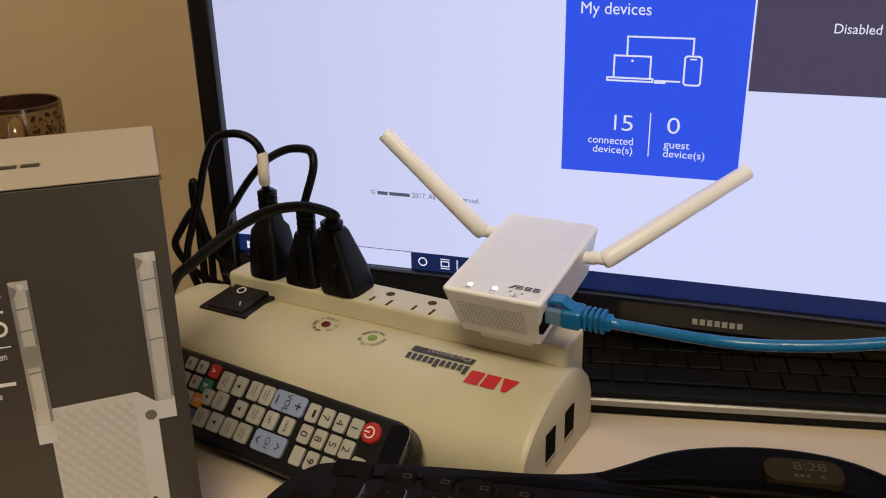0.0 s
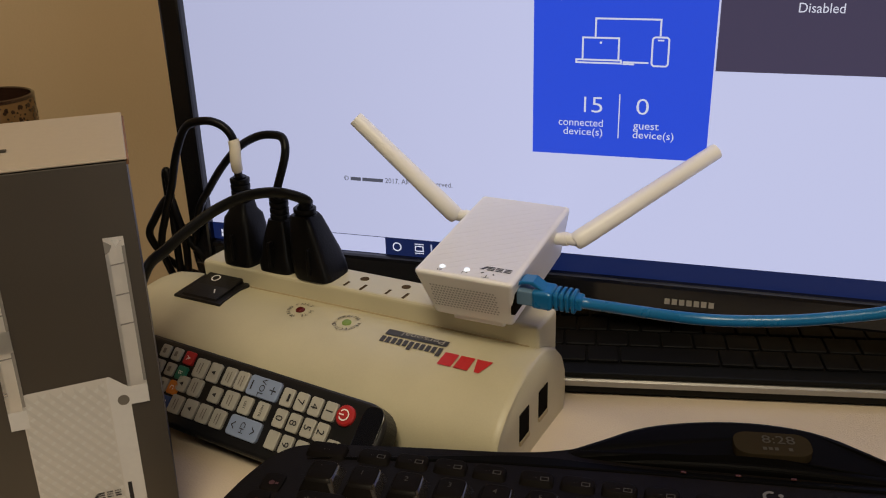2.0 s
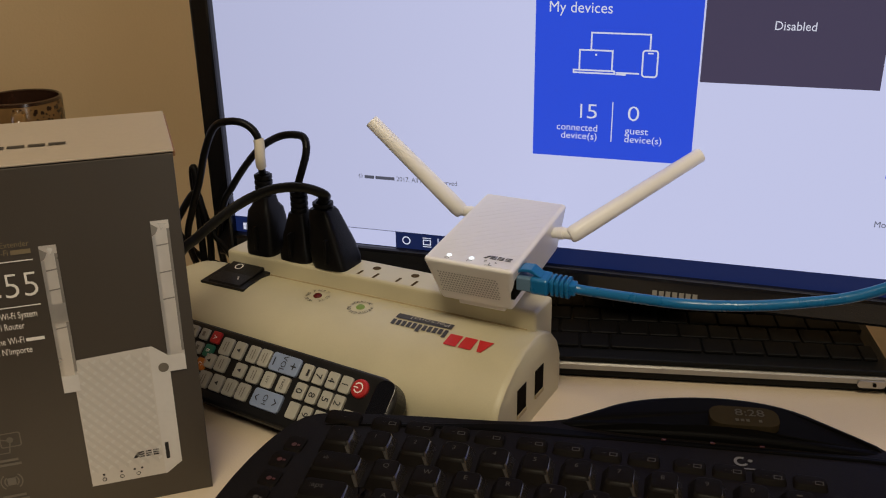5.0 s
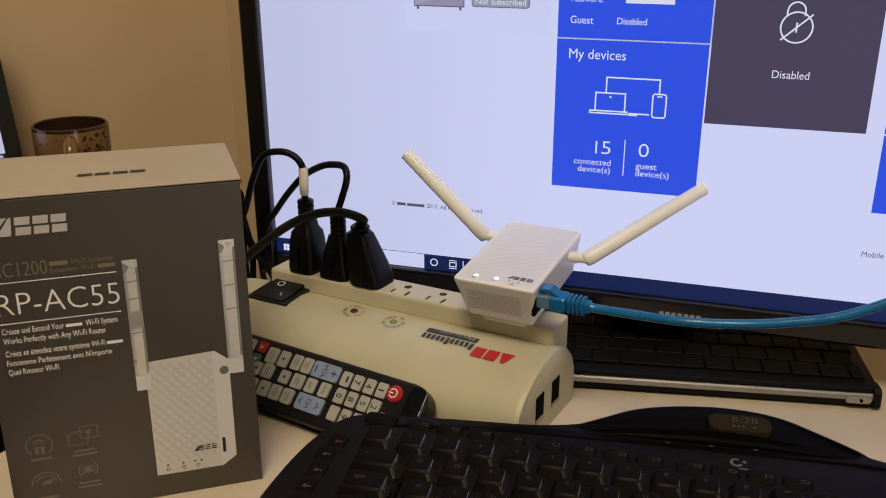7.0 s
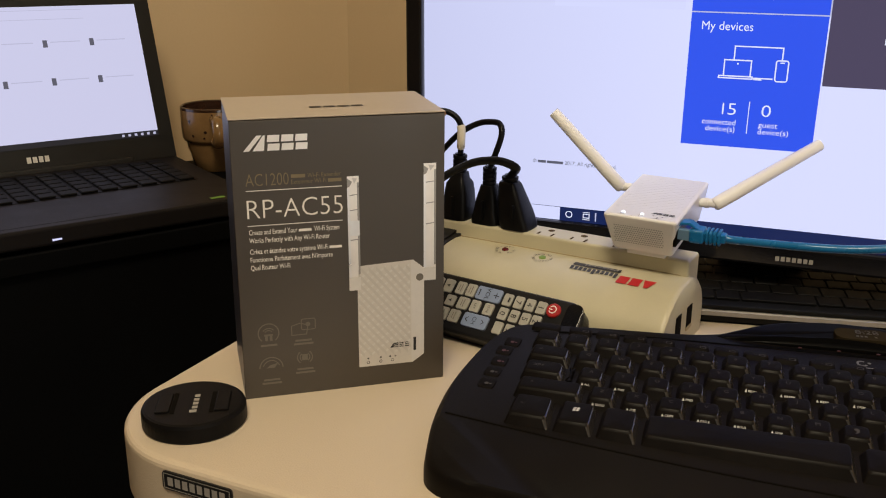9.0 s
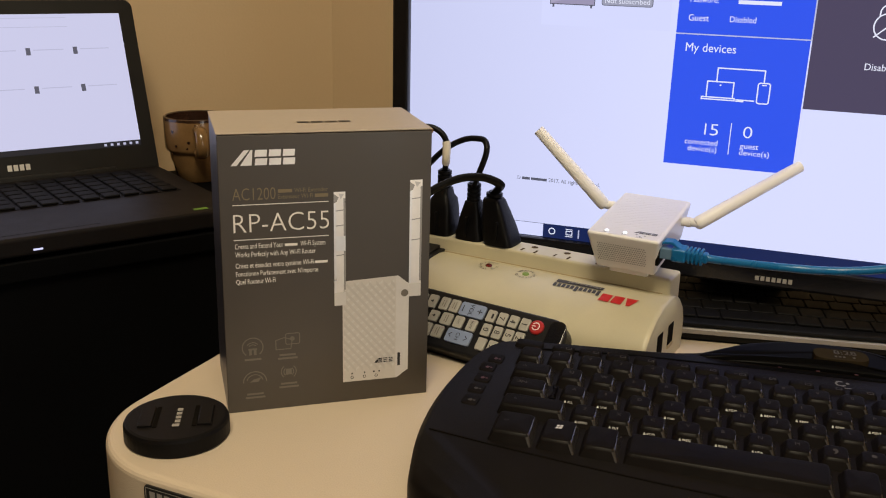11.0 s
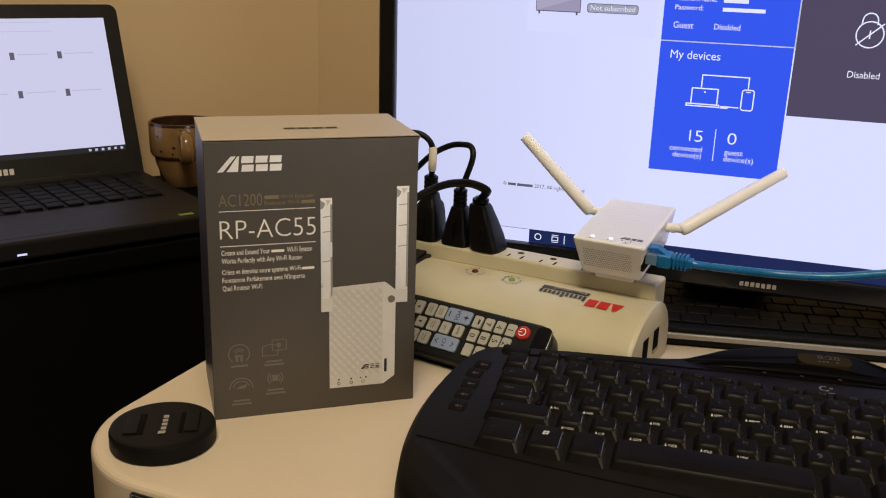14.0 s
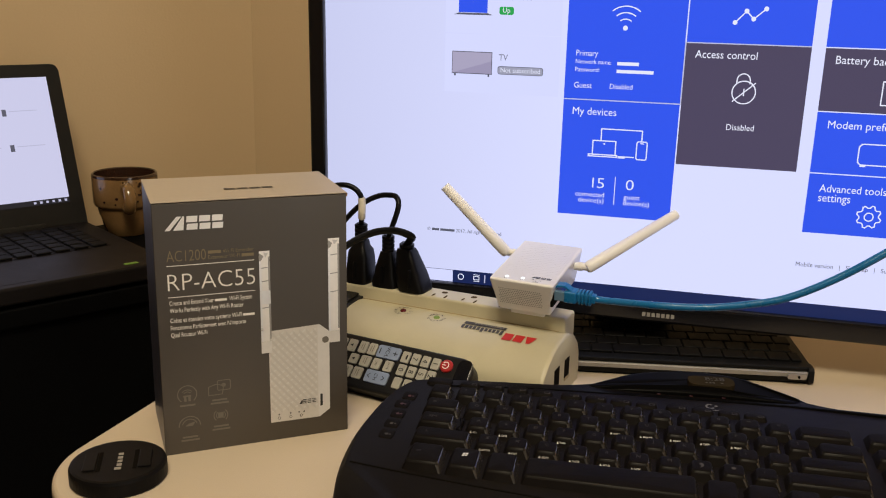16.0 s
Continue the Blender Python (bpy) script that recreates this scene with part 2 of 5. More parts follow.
def lathe(profile, n=40):
    """Turns (radius, height) pairs round the z axis."""
    bm = bmesh.new()
    rings = []
    for r, z in profile:
        if r < 1e-6:
            rings.append([bm.verts.new((0, 0, z))])
        else:
            rings.append([bm.verts.new((r * math.cos(2 * math.pi * i / n), r * math.sin(2 * math.pi * i / n), z)) for i in range(n)])
    for a, b in zip(rings, rings[1:]):
        for i in range(n):
            j = (i + 1) % n
            if len(a) == 1 and len(b) > 1:
                bm.faces.new((a[0], b[j], b[i]))
            elif len(b) == 1 and len(a) > 1:
                bm.faces.new((a[i], a[j], b[0]))
            elif len(a) > 1:
                bm.faces.new((a[i], a[j], b[j], b[i]))
    bmesh.ops.recalc_face_normals(bm, faces=bm.faces)
    return bm


def spline(pts, per=10):
    pts = [Vector(p) for p in pts]
    ext = [2 * pts[0] - pts[1], *pts, 2 * pts[-1] - pts[-2]]
    out = []
    for i in range(1, len(ext) - 2):
        a, b, c, d = ext[i - 1:i + 3]
        for k in range(per):
            t = k / per
            out.append(0.5 * (2 * b + (c - a) * t + (2 * a - 5 * b + 4 * c - d) * t * t + (3 * b - a - 3 * c + d) * t ** 3))
    return out + [pts[-1]]


def tube(pts, r, n=12, per=10, flat=1.0, radius=None):
    """A round or flattened cord along a smooth line."""
    line = spline(pts, per)
    bm = bmesh.new()
    side = None
    rings = []
    for i, p in enumerate(line):
        d = (line[min(i + 1, len(line) - 1)] - line[max(i - 1, 0)]).normalized()
        if side is None:
            side = d.orthogonal().normalized() if abs(d.z) > 0.9 else d.cross(Vector((0, 0, 1))).normalized()
        side = (side - d * side.dot(d)).normalized()
        up = side.cross(d)
        rr = r if radius is None else radius(i / (len(line) - 1))
        rings.append([bm.verts.new(p + side * rr * flat * math.cos(2 * math.pi * k / n) + up * rr * math.sin(2 * math.pi * k / n)) for k in range(n)])
    for a, b in zip(rings, rings[1:]):
        for k in range(n):
            bm.faces.new((a[k], a[(k + 1) % n], b[(k + 1) % n], b[k]))
    bm.faces.new(list(reversed(rings[0])))
    bm.faces.new(rings[-1])
    bmesh.ops.recalc_face_normals(bm, faces=bm.faces)
    return bm


def glyphs(body, width=0.0, height=0.0, thick=0.0, bold=0.0):
    """Writing in the built-in font, in x, y from 0, 0; scaled to the width and to the height of its tallest letter."""
    data = bpy.data.curves.new("writing", "FONT")
    data.body, data.size, data.resolution_u = body, 1.0, 3
    data.offset = bold
    ob = bpy.data.objects.new("writing", data)
    mesh = bpy.data.meshes.new_from_object(ob)
    bpy.data.objects.remove(ob)
    bpy.data.curves.remove(data)
    bm = bmesh.new()
    bm.from_mesh(mesh)
    bpy.data.meshes.remove(mesh)
    xs = [v.co.x for v in bm.verts]
    ys = [v.co.y for v in bm.verts]
    x0, w, h = min(xs), max(xs) - min(xs), max(ys)
    sy = height / h if height else width / w
    sx = width / w if width else sy
    for v in bm.verts:
        v.co = Vector(((v.co.x - x0) * sx, v.co.y * sy, 0))
    return bm


def stroke(pts, w, closed=False):
    """A flat line of width w through points in x, y."""
    bm = bmesh.new()
    pts = [Vector((*p, 0)) for p in pts]
    n = len(pts)
    left, right = [], []
    for i, p in enumerate(pts):
        a = pts[(i - 1) % n] if closed or i else p
        b = pts[(i + 1) % n] if closed or i < n - 1 else p
        d1 = (p - a).normalized() if (p - a).length > 1e-9 else (b - p).normalized()
        d2 = (b - p).normalized() if (b - p).length > 1e-9 else d1
        d = (d1 + d2).normalized()
        s = Vector((-d.y, d.x, 0)) * (w / 2 / max(0.4, d.dot(d1)))
        left.append(bm.verts.new(p + s))
        right.append(bm.verts.new(p - s))
    for i in range(n if closed else n - 1):
        j = (i + 1) % n
        bm.faces.new((right[i], right[j], left[j], left[i]))
    return bm


def plate(points):
    bm = bmesh.new()
    bm.faces.new([bm.verts.new((x, y, 0)) for x, y in points])
    return bm


def rect(x0, x1, y0, y1):
    return plate([(x0, y0), (x1, y0), (x1, y1), (x0, y1)])


def arc(cx, cy, r, a0, a1, n=16):
    return [(cx + r * math.cos(radians(a0 + (a1 - a0) * i / n)), cy + r * math.sin(radians(a0 + (a1 - a0) * i / n))) for i in range(n + 1)]


def disc(cx, cy, r, n=24):
    return plate(arc(cx, cy, r, 0, 360 * (n - 1) / n, n - 1))


def at_xy(x, y, z=0.0):
    return Matrix.Translation((x, y, z))


UPRIGHT = Matrix(((1, 0, 0, 0), (0, 0, -1, 0), (0, 1, 0, 0), (0, 0, 0, 1)))  # x, y of a drawing to x, z, facing -y


def frame_of(o, x, y):
    """A pose from an origin and two axes."""
    x = Vector(x).normalized()
    z = x.cross(Vector(y)).normalized()
    y = z.cross(x)
    return Matrix(((x.x, y.x, z.x, o[0]), (x.y, y.y, z.y, o[1]), (x.z, y.z, z.z, o[2]), (0, 0, 0, 1)))


# ---- the room ----
T = 0.74
WDIR = Vector((math.cos(radians(-17)), math.sin(radians(-17)), 0))
corner = Vector((-0.290, 1.05, 0))


def wall(name, a, b, label, h=2.5, t=0.1):
    """A wall from a to b, whose thickness lies on its left."""
    a, b = Vector((*a, 0)), Vector((*b, 0))
    d = b - a
    m = frame_of(a, d, (-d.y, d.x, 0))
    return thing(name, cuboid(0, d.length, 0, t, 0, h), WALL, label, "wall", m, "structure")


far = corner + 3.2 * WDIR
left = corner + 2.3 * Vector((math.cos(radians(200)), math.sin(radians(200)), 0))
wall("wall_north", (corner.x, corner.y), (far.x, far.y), "tan painted wall behind the monitor")
wall("wall_west", (left.x, left.y), (corner.x, corner.y), "tan painted wall behind the laptop and mug")
EX, SY, D0, D1 = 2.62, -2.7, 1.32, 2.50
wall("wall_east", (EX, 0.30), (EX, SY - 0.1), "tan painted side wall")
bm = join(cuboid(left.x, D0, SY - 0.1, SY, 0, 2.5), cuboid(D1, EX, SY - 0.1, SY, 0, 2.5), cuboid(D0, D1, SY - 0.1, SY, 2.05, 2.5))
thing("wall_south", bm, WALL, "tan painted wall with a glass door, facing the desk", "wall", None, "structure")
bm = join(cuboid(D0, D0 + 0.05, SY - 0.07, SY - 0.03, 0, 2.05), cuboid(D1 - 0.05, D1, SY - 0.07, SY - 0.03, 0, 2.05), cuboid(D0 + 0.05, D1 - 0.05, SY - 0.07, SY - 0.03, 0, 0.06), cuboid(D0 + 0.05, D1 - 0.05, SY - 0.07, SY - 0.03, 2.0, 2.05))
thing("door_1", bm, CEILING, "white frame of a glass door", "door", None, "structure")
wall("wall_side", (left.x, -2.7), (left.x, left.y), "tan painted wall beside the laptop")
thing("floor", cuboid(-3.2, 3.2, -3.2, 2.4, -0.05, 0), FLOOR, "dark carpeted floor in shade", "floor", None, "structure")
thing("ceiling", cuboid(-3.2, 3.2, -3.2, 2.4, 2.5, 2.6), CEILING, "plain pale ceiling", "ceiling", None, "structure")

# ---- table ----
TABLE_POSE = pose(-0.3219, 0.2526, 0, 0, 0, -21.21)
table = empty("folding_table", TABLE_POSE, "beige moulded plastic folding table with a rounded corner", "table")
top_outline = rounded(-0.0035, 1.22, -0.003, 0.62, 0.073, 40)
bm = prism(top_outline, T - 0.043, T, 0.0045, 4)
part("tabletop", bm, TABLE, table, smooth=False)
badge = part("name_plate", move(prism(rounded(0.066, 0.114, -0.0165, -0.0050, 0.002, 3), 0.001, 0.0042), UPRIGHT @ at_xy(0, T)), BADGE, table, "black maker's plate on the table edge")
bm = move(stroke([(0.0674, -0.0153), (0.1126, -0.0153), (0.1126, -0.0062), (0.0674, -0.0062)], 0.0005, True), UPRIGHT @ at_xy(0, T, 0.0045))
part("border", bm, BADGE_I, badge)
bars = [rect(0.0700 + k * 0.0051, 0.0700 + k * 0.0051 + 0.0037, -0.0135, -0.0080) for k in range(8)]
for bm in bars:
    part("maker_mark", move(bm, UPRIGHT @ at_xy(0, T, 0.0045)), BADGE_I, badge)
for x, y in ((0.16, 0.10), (0.16, 0.52), (1.06, 0.10), (1.06, 0.52)):
    part("leg", tube([(x, y, T - 0.046), (x + 0.01, y, 0.4), (x + 0.02, y, 0.0)], 0.0125), METAL, table, smooth=True)

# ---- black cabinet under the laptop ----
LAP = pose(-0.3275, 0.6487, 0, 0, 0, 39.86)
cab_top = 0.7587
cabinet = empty("cabinet", LAP, "black laminate cabinet standing beside the table", "cabinet")
part("body", prism([(-0.62, 0.012), (0.050, 0.012), (0.098, 0.150), (0.098, 0.285), (-0.62, 0.285)], 0.06, cab_top - 0.02, 0.002), BLACK_WOOD, cabinet)
part("top_board", prism([(-0.63, 0.006), (0.054, 0.006), (0.103, 0.150), (0.103, 0.290), (-0.63, 0.290)], cab_top - 0.0195, cab_top, 0.002), BLACK_WOOD, cabinet)
part("plinth", cuboid(-0.60, 0.045, 0.03, 0.28, 0.0, 0.0595), BLACK_WOOD, cabinet)


# ---- monitor ----
MON = frame_of((0.0957, 0.5057, 0.9001), (0.9612, -0.2757, -0.0068), (0.2759, 0.9608, 0.0287))
monitor = empty("monitor", MON, "large gloss-black monitor showing a web page with blue tiles", "monitor")
X0, X1, Z0, Z1 = -0.2505, 0.3480, -0.1055, 0.2310  # lit area
BX, BZ, BB = 0.0145, 0.016, 0.0180


def bar(x0, x1, z0, z1, y0=-0.006, y1=0.012, b=0.002):
    return cuboid(x0, x1, y0, y1, z0, z1, b, 2)


part("bezel", join(bar(X0 - BX, X0, Z0 - BB, Z1 + BZ), bar(X1, X1 + BX, Z0 - BB, Z1 + BZ), bar(X0, X1, Z1, Z1 + BZ), bar(X0, X1, Z0 - BB, Z0, -0.0062, 0.0118, 0.0026)), BEZEL, monitor, "gloss black bezel")
part("back_shell", cuboid(X0 - BX + 0.002, X1 + BX - 0.002, 0.0122, 0.040, Z0 - BB + 0.004, Z1 + BZ - 0.002, 0.006), BLACK, monitor)
bars = [rect(0.0460 + k * 0.00415, 0.0460 + k * 0.00415 + 0.0030, -0.1178, -0.1140) for k in range(7)]
for bm in bars:
    part("maker_mark", move(bm, UPRIGHT @ at_xy(0, 0, 0.0066)), BADGE_I, monitor)
stand_z = (T - 0.9001)
stand = part("stand_neck", cuboid(0.0, 0.07, 0.041, 0.065, stand_z + 0.019, 0.03, 0.004), BEZEL, monitor)
part("stand_foot", move(prism(rounded(-0.11, 0.18, 0.042, 0.17, 0.04, 8), 0, 0.014, 0.004), Matrix.Translation((0, 0, stand_z + 0.0045))), BEZEL, monitor)
NX, NZ = 30, 17
panel = join(*[rect(X0 + (X1 - X0) * i / NX, X0 + (X1 - X0) * (i + 1) / NX, Z0 + (Z1 - Z0) * j / NZ, Z0 + (Z1 - Z0) * (j + 1) / NZ) for i in range(NX) for j in range(NZ)])
bmesh.ops.remove_doubles(panel, verts=panel.verts, dist=1e-5)
screen = part("screen", move(panel, UPRIGHT), S_WHITE, monitor, "lit screen with a pale page, blue and slate tiles")


def on_screen(name, bm, material, level=1, label=""):
    return part(name, move(bm, UPRIGHT @ at_xy(0, 0, 0.00022 * level)), material, screen, label)


def write(body, x, y, w, h, material=S_TEXT, name="writing", level=3, bold=0.0):
    return on_screen(name, move(glyphs(body, w, h, bold=bold), at_xy(x, y)), material, level)


# taskbar
on_screen("taskbar", rect(X0, X1, Z0, -0.0937), S_NAVY, 1)
on_screen("search_field", rect(-0.2330, -0.1285, Z0 + 0.0003, -0.0940), S_WHITE2, 2)
on_screen("taskbar_icon", stroke(arc(-0.1207, -0.0995, 0.0026, 0, 345, 20), 0.0008, True), S_TEXT, 3)
on_screen("taskbar_icon", join(stroke([(-0.1085, -0.1012), (-0.1035, -0.1012), (-0.1035, -0.0980), (-0.1085, -0.0980)], 0.0007, True), rect(-0.1090, -0.1030, -0.0968, -0.0962), rect(-0.1090, -0.1030, -0.1030, -0.1024)), S_TEXT, 3)
on_screen("taskbar_icon", join(rect(-0.2445, -0.2423, -0.1034, -0.1010), rect(-0.2420, -0.2396, -0.1036, -0.1010), rect(-0.2445, -0.2423, -0.1007, -0.0984), rect(-0.2420, -0.2396, -0.1007, -0.0982)), S_TEXT, 3)
on_screen("taskbar_icon", rect(-0.0985, -0.0975, -0.1035, -0.0960), S_LINE, 3)
# tiles
TOP = 0.186
for x0, x1, y0, y1, material in (
        (-0.0345, 0.0622, -0.0314, 0.0690, S_BLUE), (-0.0345, 0.0622, 0.0699, TOP, S_BLUE), (0.0632, 0.1600, 0.1204, TOP, S_BLUE),
        (0.0632, 0.1600, 0.0190, 0.1195, S_DARK), (0.1705, 0.2672, 0.1204, TOP, S_BLUE), (0.1705, 0.2672, 0.0699, 0.1195, S_DARK),
        (0.1705, 0.2672, 0.0195, 0.0690, S_BLUE), (0.1705, 0.2672, -0.0314, 0.0186, S_BLUE)):
    on_screen("tile", rect(x0, x1, y0, y1), material, 2, "blue tile" if material is S_BLUE else "slate grey tile")
on_screen("tile_edges", rect(-0.0345, 0.1600, 0.0690, 0.1204), S_LINE, 1)
# devices tile
write("My devices", -0.0262, 0.0567, 0.0370, 0.0062)
W = 0.00095


def lines(*strokes, label="", dy=0.0):
    for k, bm in enumerate(strokes):
        on_screen("pictogram", move(bm, at_xy(0, dy)), S_TEXT, 3, label if k == 0 else "")


lines(stroke([(-0.0006, 0.0362), (-0.0006, 0.0465), (0.0337, 0.0465), (0.0337, 0.0378)], W), stroke([(-0.0073, 0.0247), (-0.0073, 0.0362), (0.0121, 0.0362), (0.0121, 0.0247)], W), stroke([(-0.0107, 0.0242), (-0.0107, 0.0226), (0.0136, 0.0226), (0.0136, 0.0242)], W, True), stroke([(0.0145, 0.0234), (0.0282, 0.0234)], W), stroke([(0.0145, 0.0224), (0.0205, 0.0224)], W), stroke(rounded(0.0298, 0.0384, 0.0218, 0.0372, 0.0016, 4), W, True), rect(0.0325, 0.0358, 0.0352, 0.0360), rect(0.0018, 0.0030, 0.0330, 0.0342), label="white outline pictogram of devices", dy=-0.0012)
write("1", -0.0056, -0.0065, 0.0, 0.0088, bold=-0.007)
write("5", -0.0014, -0.0065, 0.0060, 0.0088, bold=-0.007)
write("0", 0.0231, -0.0065, 0.0068, 0.0090, bold=-0.007)
on_screen("divider", rect(0.0136, 0.0142, -0.0205, 0.0044), S_TEXT, 3)
write("connected", -0.0197, -0.0145, 0.0249, 0.0042)
write("device(s)", -0.0169, -0.0197, 0.0220, 0.0042)
write("guest", 0.0219, -0.0148, 0.0139, 0.0034)
write("device(s)", 0.0219, -0.0200, 0.0222, 0.0042)
# wireless tile
write("Primary", -0.0260, 0.1061, 0.0182, 0.0046)
write("Network name:", -0.0261, 0.0995, 0.0298, 0.0036)
write("Password:", -0.0262, 0.0929, 0.0205, 0.0036)
on_screen("bar", rect(0.0085, 0.0263, 0.0992, 0.1020), S_TEXT, 3)
on_screen("bar", rect(0.0084, 0.0388, 0.0928, 0.0956), S_TEXT, 3)
write("Guest", -0.0263, 0.0792, 0.0148, 0.0048)
write("Disabled", 0.0037, 0.0795, 0.0188, 0.0042)
lines(disc(0.0132, 0.1297, 0.0020), *[stroke(arc(0.0132, 0.1297, r, 50, 130, 12), W) for r in (0.0072, 0.0124, 0.0176)], label="white wireless pictogram")
# chart tile, access tile
CHART = ((0.0995, 0.1369), (0.1077, 0.1460), (0.1135, 0.1400), (0.1225, 0.1481))
lines(stroke(CHART, W), *[disc(x, y, 0.0019, 12) for x, y in CHART], label="white line-chart pictogram")
write("Access control", 0.0709, 0.1081, 0.0487, 0.0062)
lines(stroke([(0.1057, 0.0885), *reversed(arc(0.1109, 0.0915, 0.0051, 0, 180, 14)), (0.1160, 0.0885)], W), stroke(arc(0.1119, 0.0816, 0.0092, 0, 345, 24), W, True), stroke([(0.1034, 0.0738), (0.1206, 0.0896)], W), stroke([(0.1119, 0.0786), (0.1119, 0.0846)], W), label="white crossed padlock pictogram")
write("Disabled", 0.1011, 0.0504, 0.0218, 0.0048)
# right column
write("Battery backup", 0.1790, 0.1076, 0.0520, 0.0062)
lines(stroke([(0.2163, 0.0765), (0.2400, 0.0765), (0.2400, 0.0950), (0.2163, 0.0950)], W, True), stroke([(0.2215, 0.0800), (0.2215, 0.0915)], W))
write("Modem preferences", 0.1796, 0.0563, 0.0690, 0.0062)
lines(stroke(rounded(0.2055, 0.2430, 0.0280, 0.0450, 0.0035, 4), W, True), rect(0.2075, 0.2120, 0.0265, 0.0276), rect(0.2365, 0.2410, 0.0265, 0.0276))
write("Advanced tools &", 0.1795, 0.0039, 0.0590, 0.0062)
write("settings", 0.1796, -0.0042, 0.0249, 0.0062)
gear = [(0.2202 + (0.0095 if (i // 2) % 2 else 0.0075) * math.cos(2 * math.pi * i / 32), -0.0146 + (0.0095 if (i // 2) % 2 else 0.0075) * math.sin(2 * math.pi * i / 32)) for i in range(32)]
lines(stroke(gear, W, True), stroke(arc(0.2202, -0.0146, 0.0034, 0, 340, 16), W, True), label="white gear pictogram")
# cards on the page
on_screen("card", rect(-0.1400, -0.0395, 0.0705, 0.1205), S_WHITE2, 1)
on_screen("card", rect(-0.1400, -0.0395, 0.1212, TOP), S_WHITE2, 1)
on_screen("picture", rect(-0.1336, -0.0980, 0.0866, 0.1058), S_GREY, 2)
on_screen("picture", rect(-0.1330, -0.0986, 0.0873, 0.1052), S_MAUVE, 3)
on_screen("picture", plate([(-0.1330, 0.0873), (-0.0986, 0.0980), (-0.0986, 0.1052), (-0.1330, 0.1052)]), glow("screen_pale_mauve", (0.40, 0.37, 0.53), 1.0), 4)
for x in (-0.1315, -0.1016):
    on_screen("picture", rect(x, x + 0.0015, 0.0846, 0.0866), S_GREY, 2)
write("TV", -0.0921, 0.0993, 0.0077, 0.0050, S_GREY)
on_screen("pill", plate(rounded(-0.0930, -0.0535, 0.0872, 0.0943, 0.0020, 3)), S_GREY, 2)
on_screen("pill", plate(rounded(-0.0925, -0.0540, 0.0877, 0.0938, 0.0017, 3)), S_PILL, 3)
write("Not subscribed", -0.0902, 0.0892, 0.0342, 0.0038, S_TEXT, level=4)
on_screen("picture", rect(-0.1286, -0.1035, 0.1385, 0.1560), S_BLUE, 2)
on_screen("picture", plate([(-0.1330, 0.1366), (-0.0985, 0.1366), (-0.1030, 0.1382), (-0.1286, 0.1382)]), S_GREY, 3)
on_screen("pill", plate(rounded(-0.0931, -0.0807, 0.1374, 0.1440, 0.0016, 3)), S_GREEN, 2)
write("Up", -0.0900, 0.1392, 0.0062, 0.0042, level=4)
write("Internet", -0.0925, 0.1500, 0.0270, 0.0060, S_GREY)
# foot of the page
write("\u00a9", -0.1533, -0.0572, 0.0030, 0.0030, S_GREY)
for x, w in ((-0.1490, 0.0068), (-0.1412, 0.0135)):
    on_screen("bar", rect(x, x + w, -0.0570, -0.0548), S_GREY, 3)
write("2017. All rights reserved.", -0.1262, -0.0572, 0.0428, 0.0032, S_GREY)
write("Mobile version   |   Site map   |   Support", 0.1690, -0.0612, 0.0830, 0.0037, S_GREY)


# ---- carton ----
BOX = frame_of((-0.2352, 0.3037, T), (0.9426, 0.3338, 0), (-0.3338, 0.9426, 0)) @ Matrix.Scale(1.030, 4)
carton = empty("product_box", BOX, "charcoal printed product carton standing upright on the table", "box")
BW, BD, BH = 0.1262, 0.0765, 0.1735
part("side_panel", cuboid(0, 0.0008, 0.0006, BD, 0, BH - 0.0012, 0.0003), CARD_SIDE, carton, "dark blue-grey side panel")
part("side_panel", cuboid(BW - 0.0008, BW, 0.0006, BD, 0, BH - 0.0012, 0.0003), CARD_SIDE, carton)
part("back_panel", cuboid(0.0009, BW - 0.0009, BD - 0.0008, BD, 0, BH - 0.0012, 0.0003), CARD, carton)
part("base_panel", cuboid(0.0009, BW - 0.0009, 0.0009, BD - 0.0009, 0, 0.0008), CARD, carton)
lid = part("top_flap", move(cuboid(-0.0004, BW + 0.0004, 0.0, BD, -0.0008, 0.0002, 0.0004), Matrix.Translation((0, 0, BH)) @ Matrix.Rotation(radians(0.8), 4, "X")), CARD_TOP, carton, "taupe top flap")
for x in (0, 0.0085, 0.017, 0.0255):
    part("maker_mark", move(rect(x, x + 0.0072, 0, 0.0042), Matrix.Translation((0.082, 0.030, BH + 0.0010)) @ Matrix.Rotation(math.pi, 4, "Z")), GREY_INK, lid, "dark maker's mark")
part("flap_edge", cuboid(BW - 0.0002, BW + 0.0012, 0.001, BD, BH - 0.0030, BH - 0.0004, 0.0004), mat("kraft_board_edge", (0.26, 0.13, 0.06), 0.7), carton, "brown cut board edge")
front = part("front_panel", cuboid(0, BW, -0.0002, 0.0006, 0, BH - 0.0012, 0.0003), CARD, carton, "charcoal front panel with silver and white print")


def printed(name, bm, material, level=1, label=""):
    return part(name, move(bm, UPRIGHT @ at_xy(0, 0, 0.0004 + 0.00012 * level)), material, front, label)


def sheared(x0, x1, y0, y1, s):
    return plate([(x0, y0), (x1, y0), (x1 + s, y1), (x0 + s, y1)])


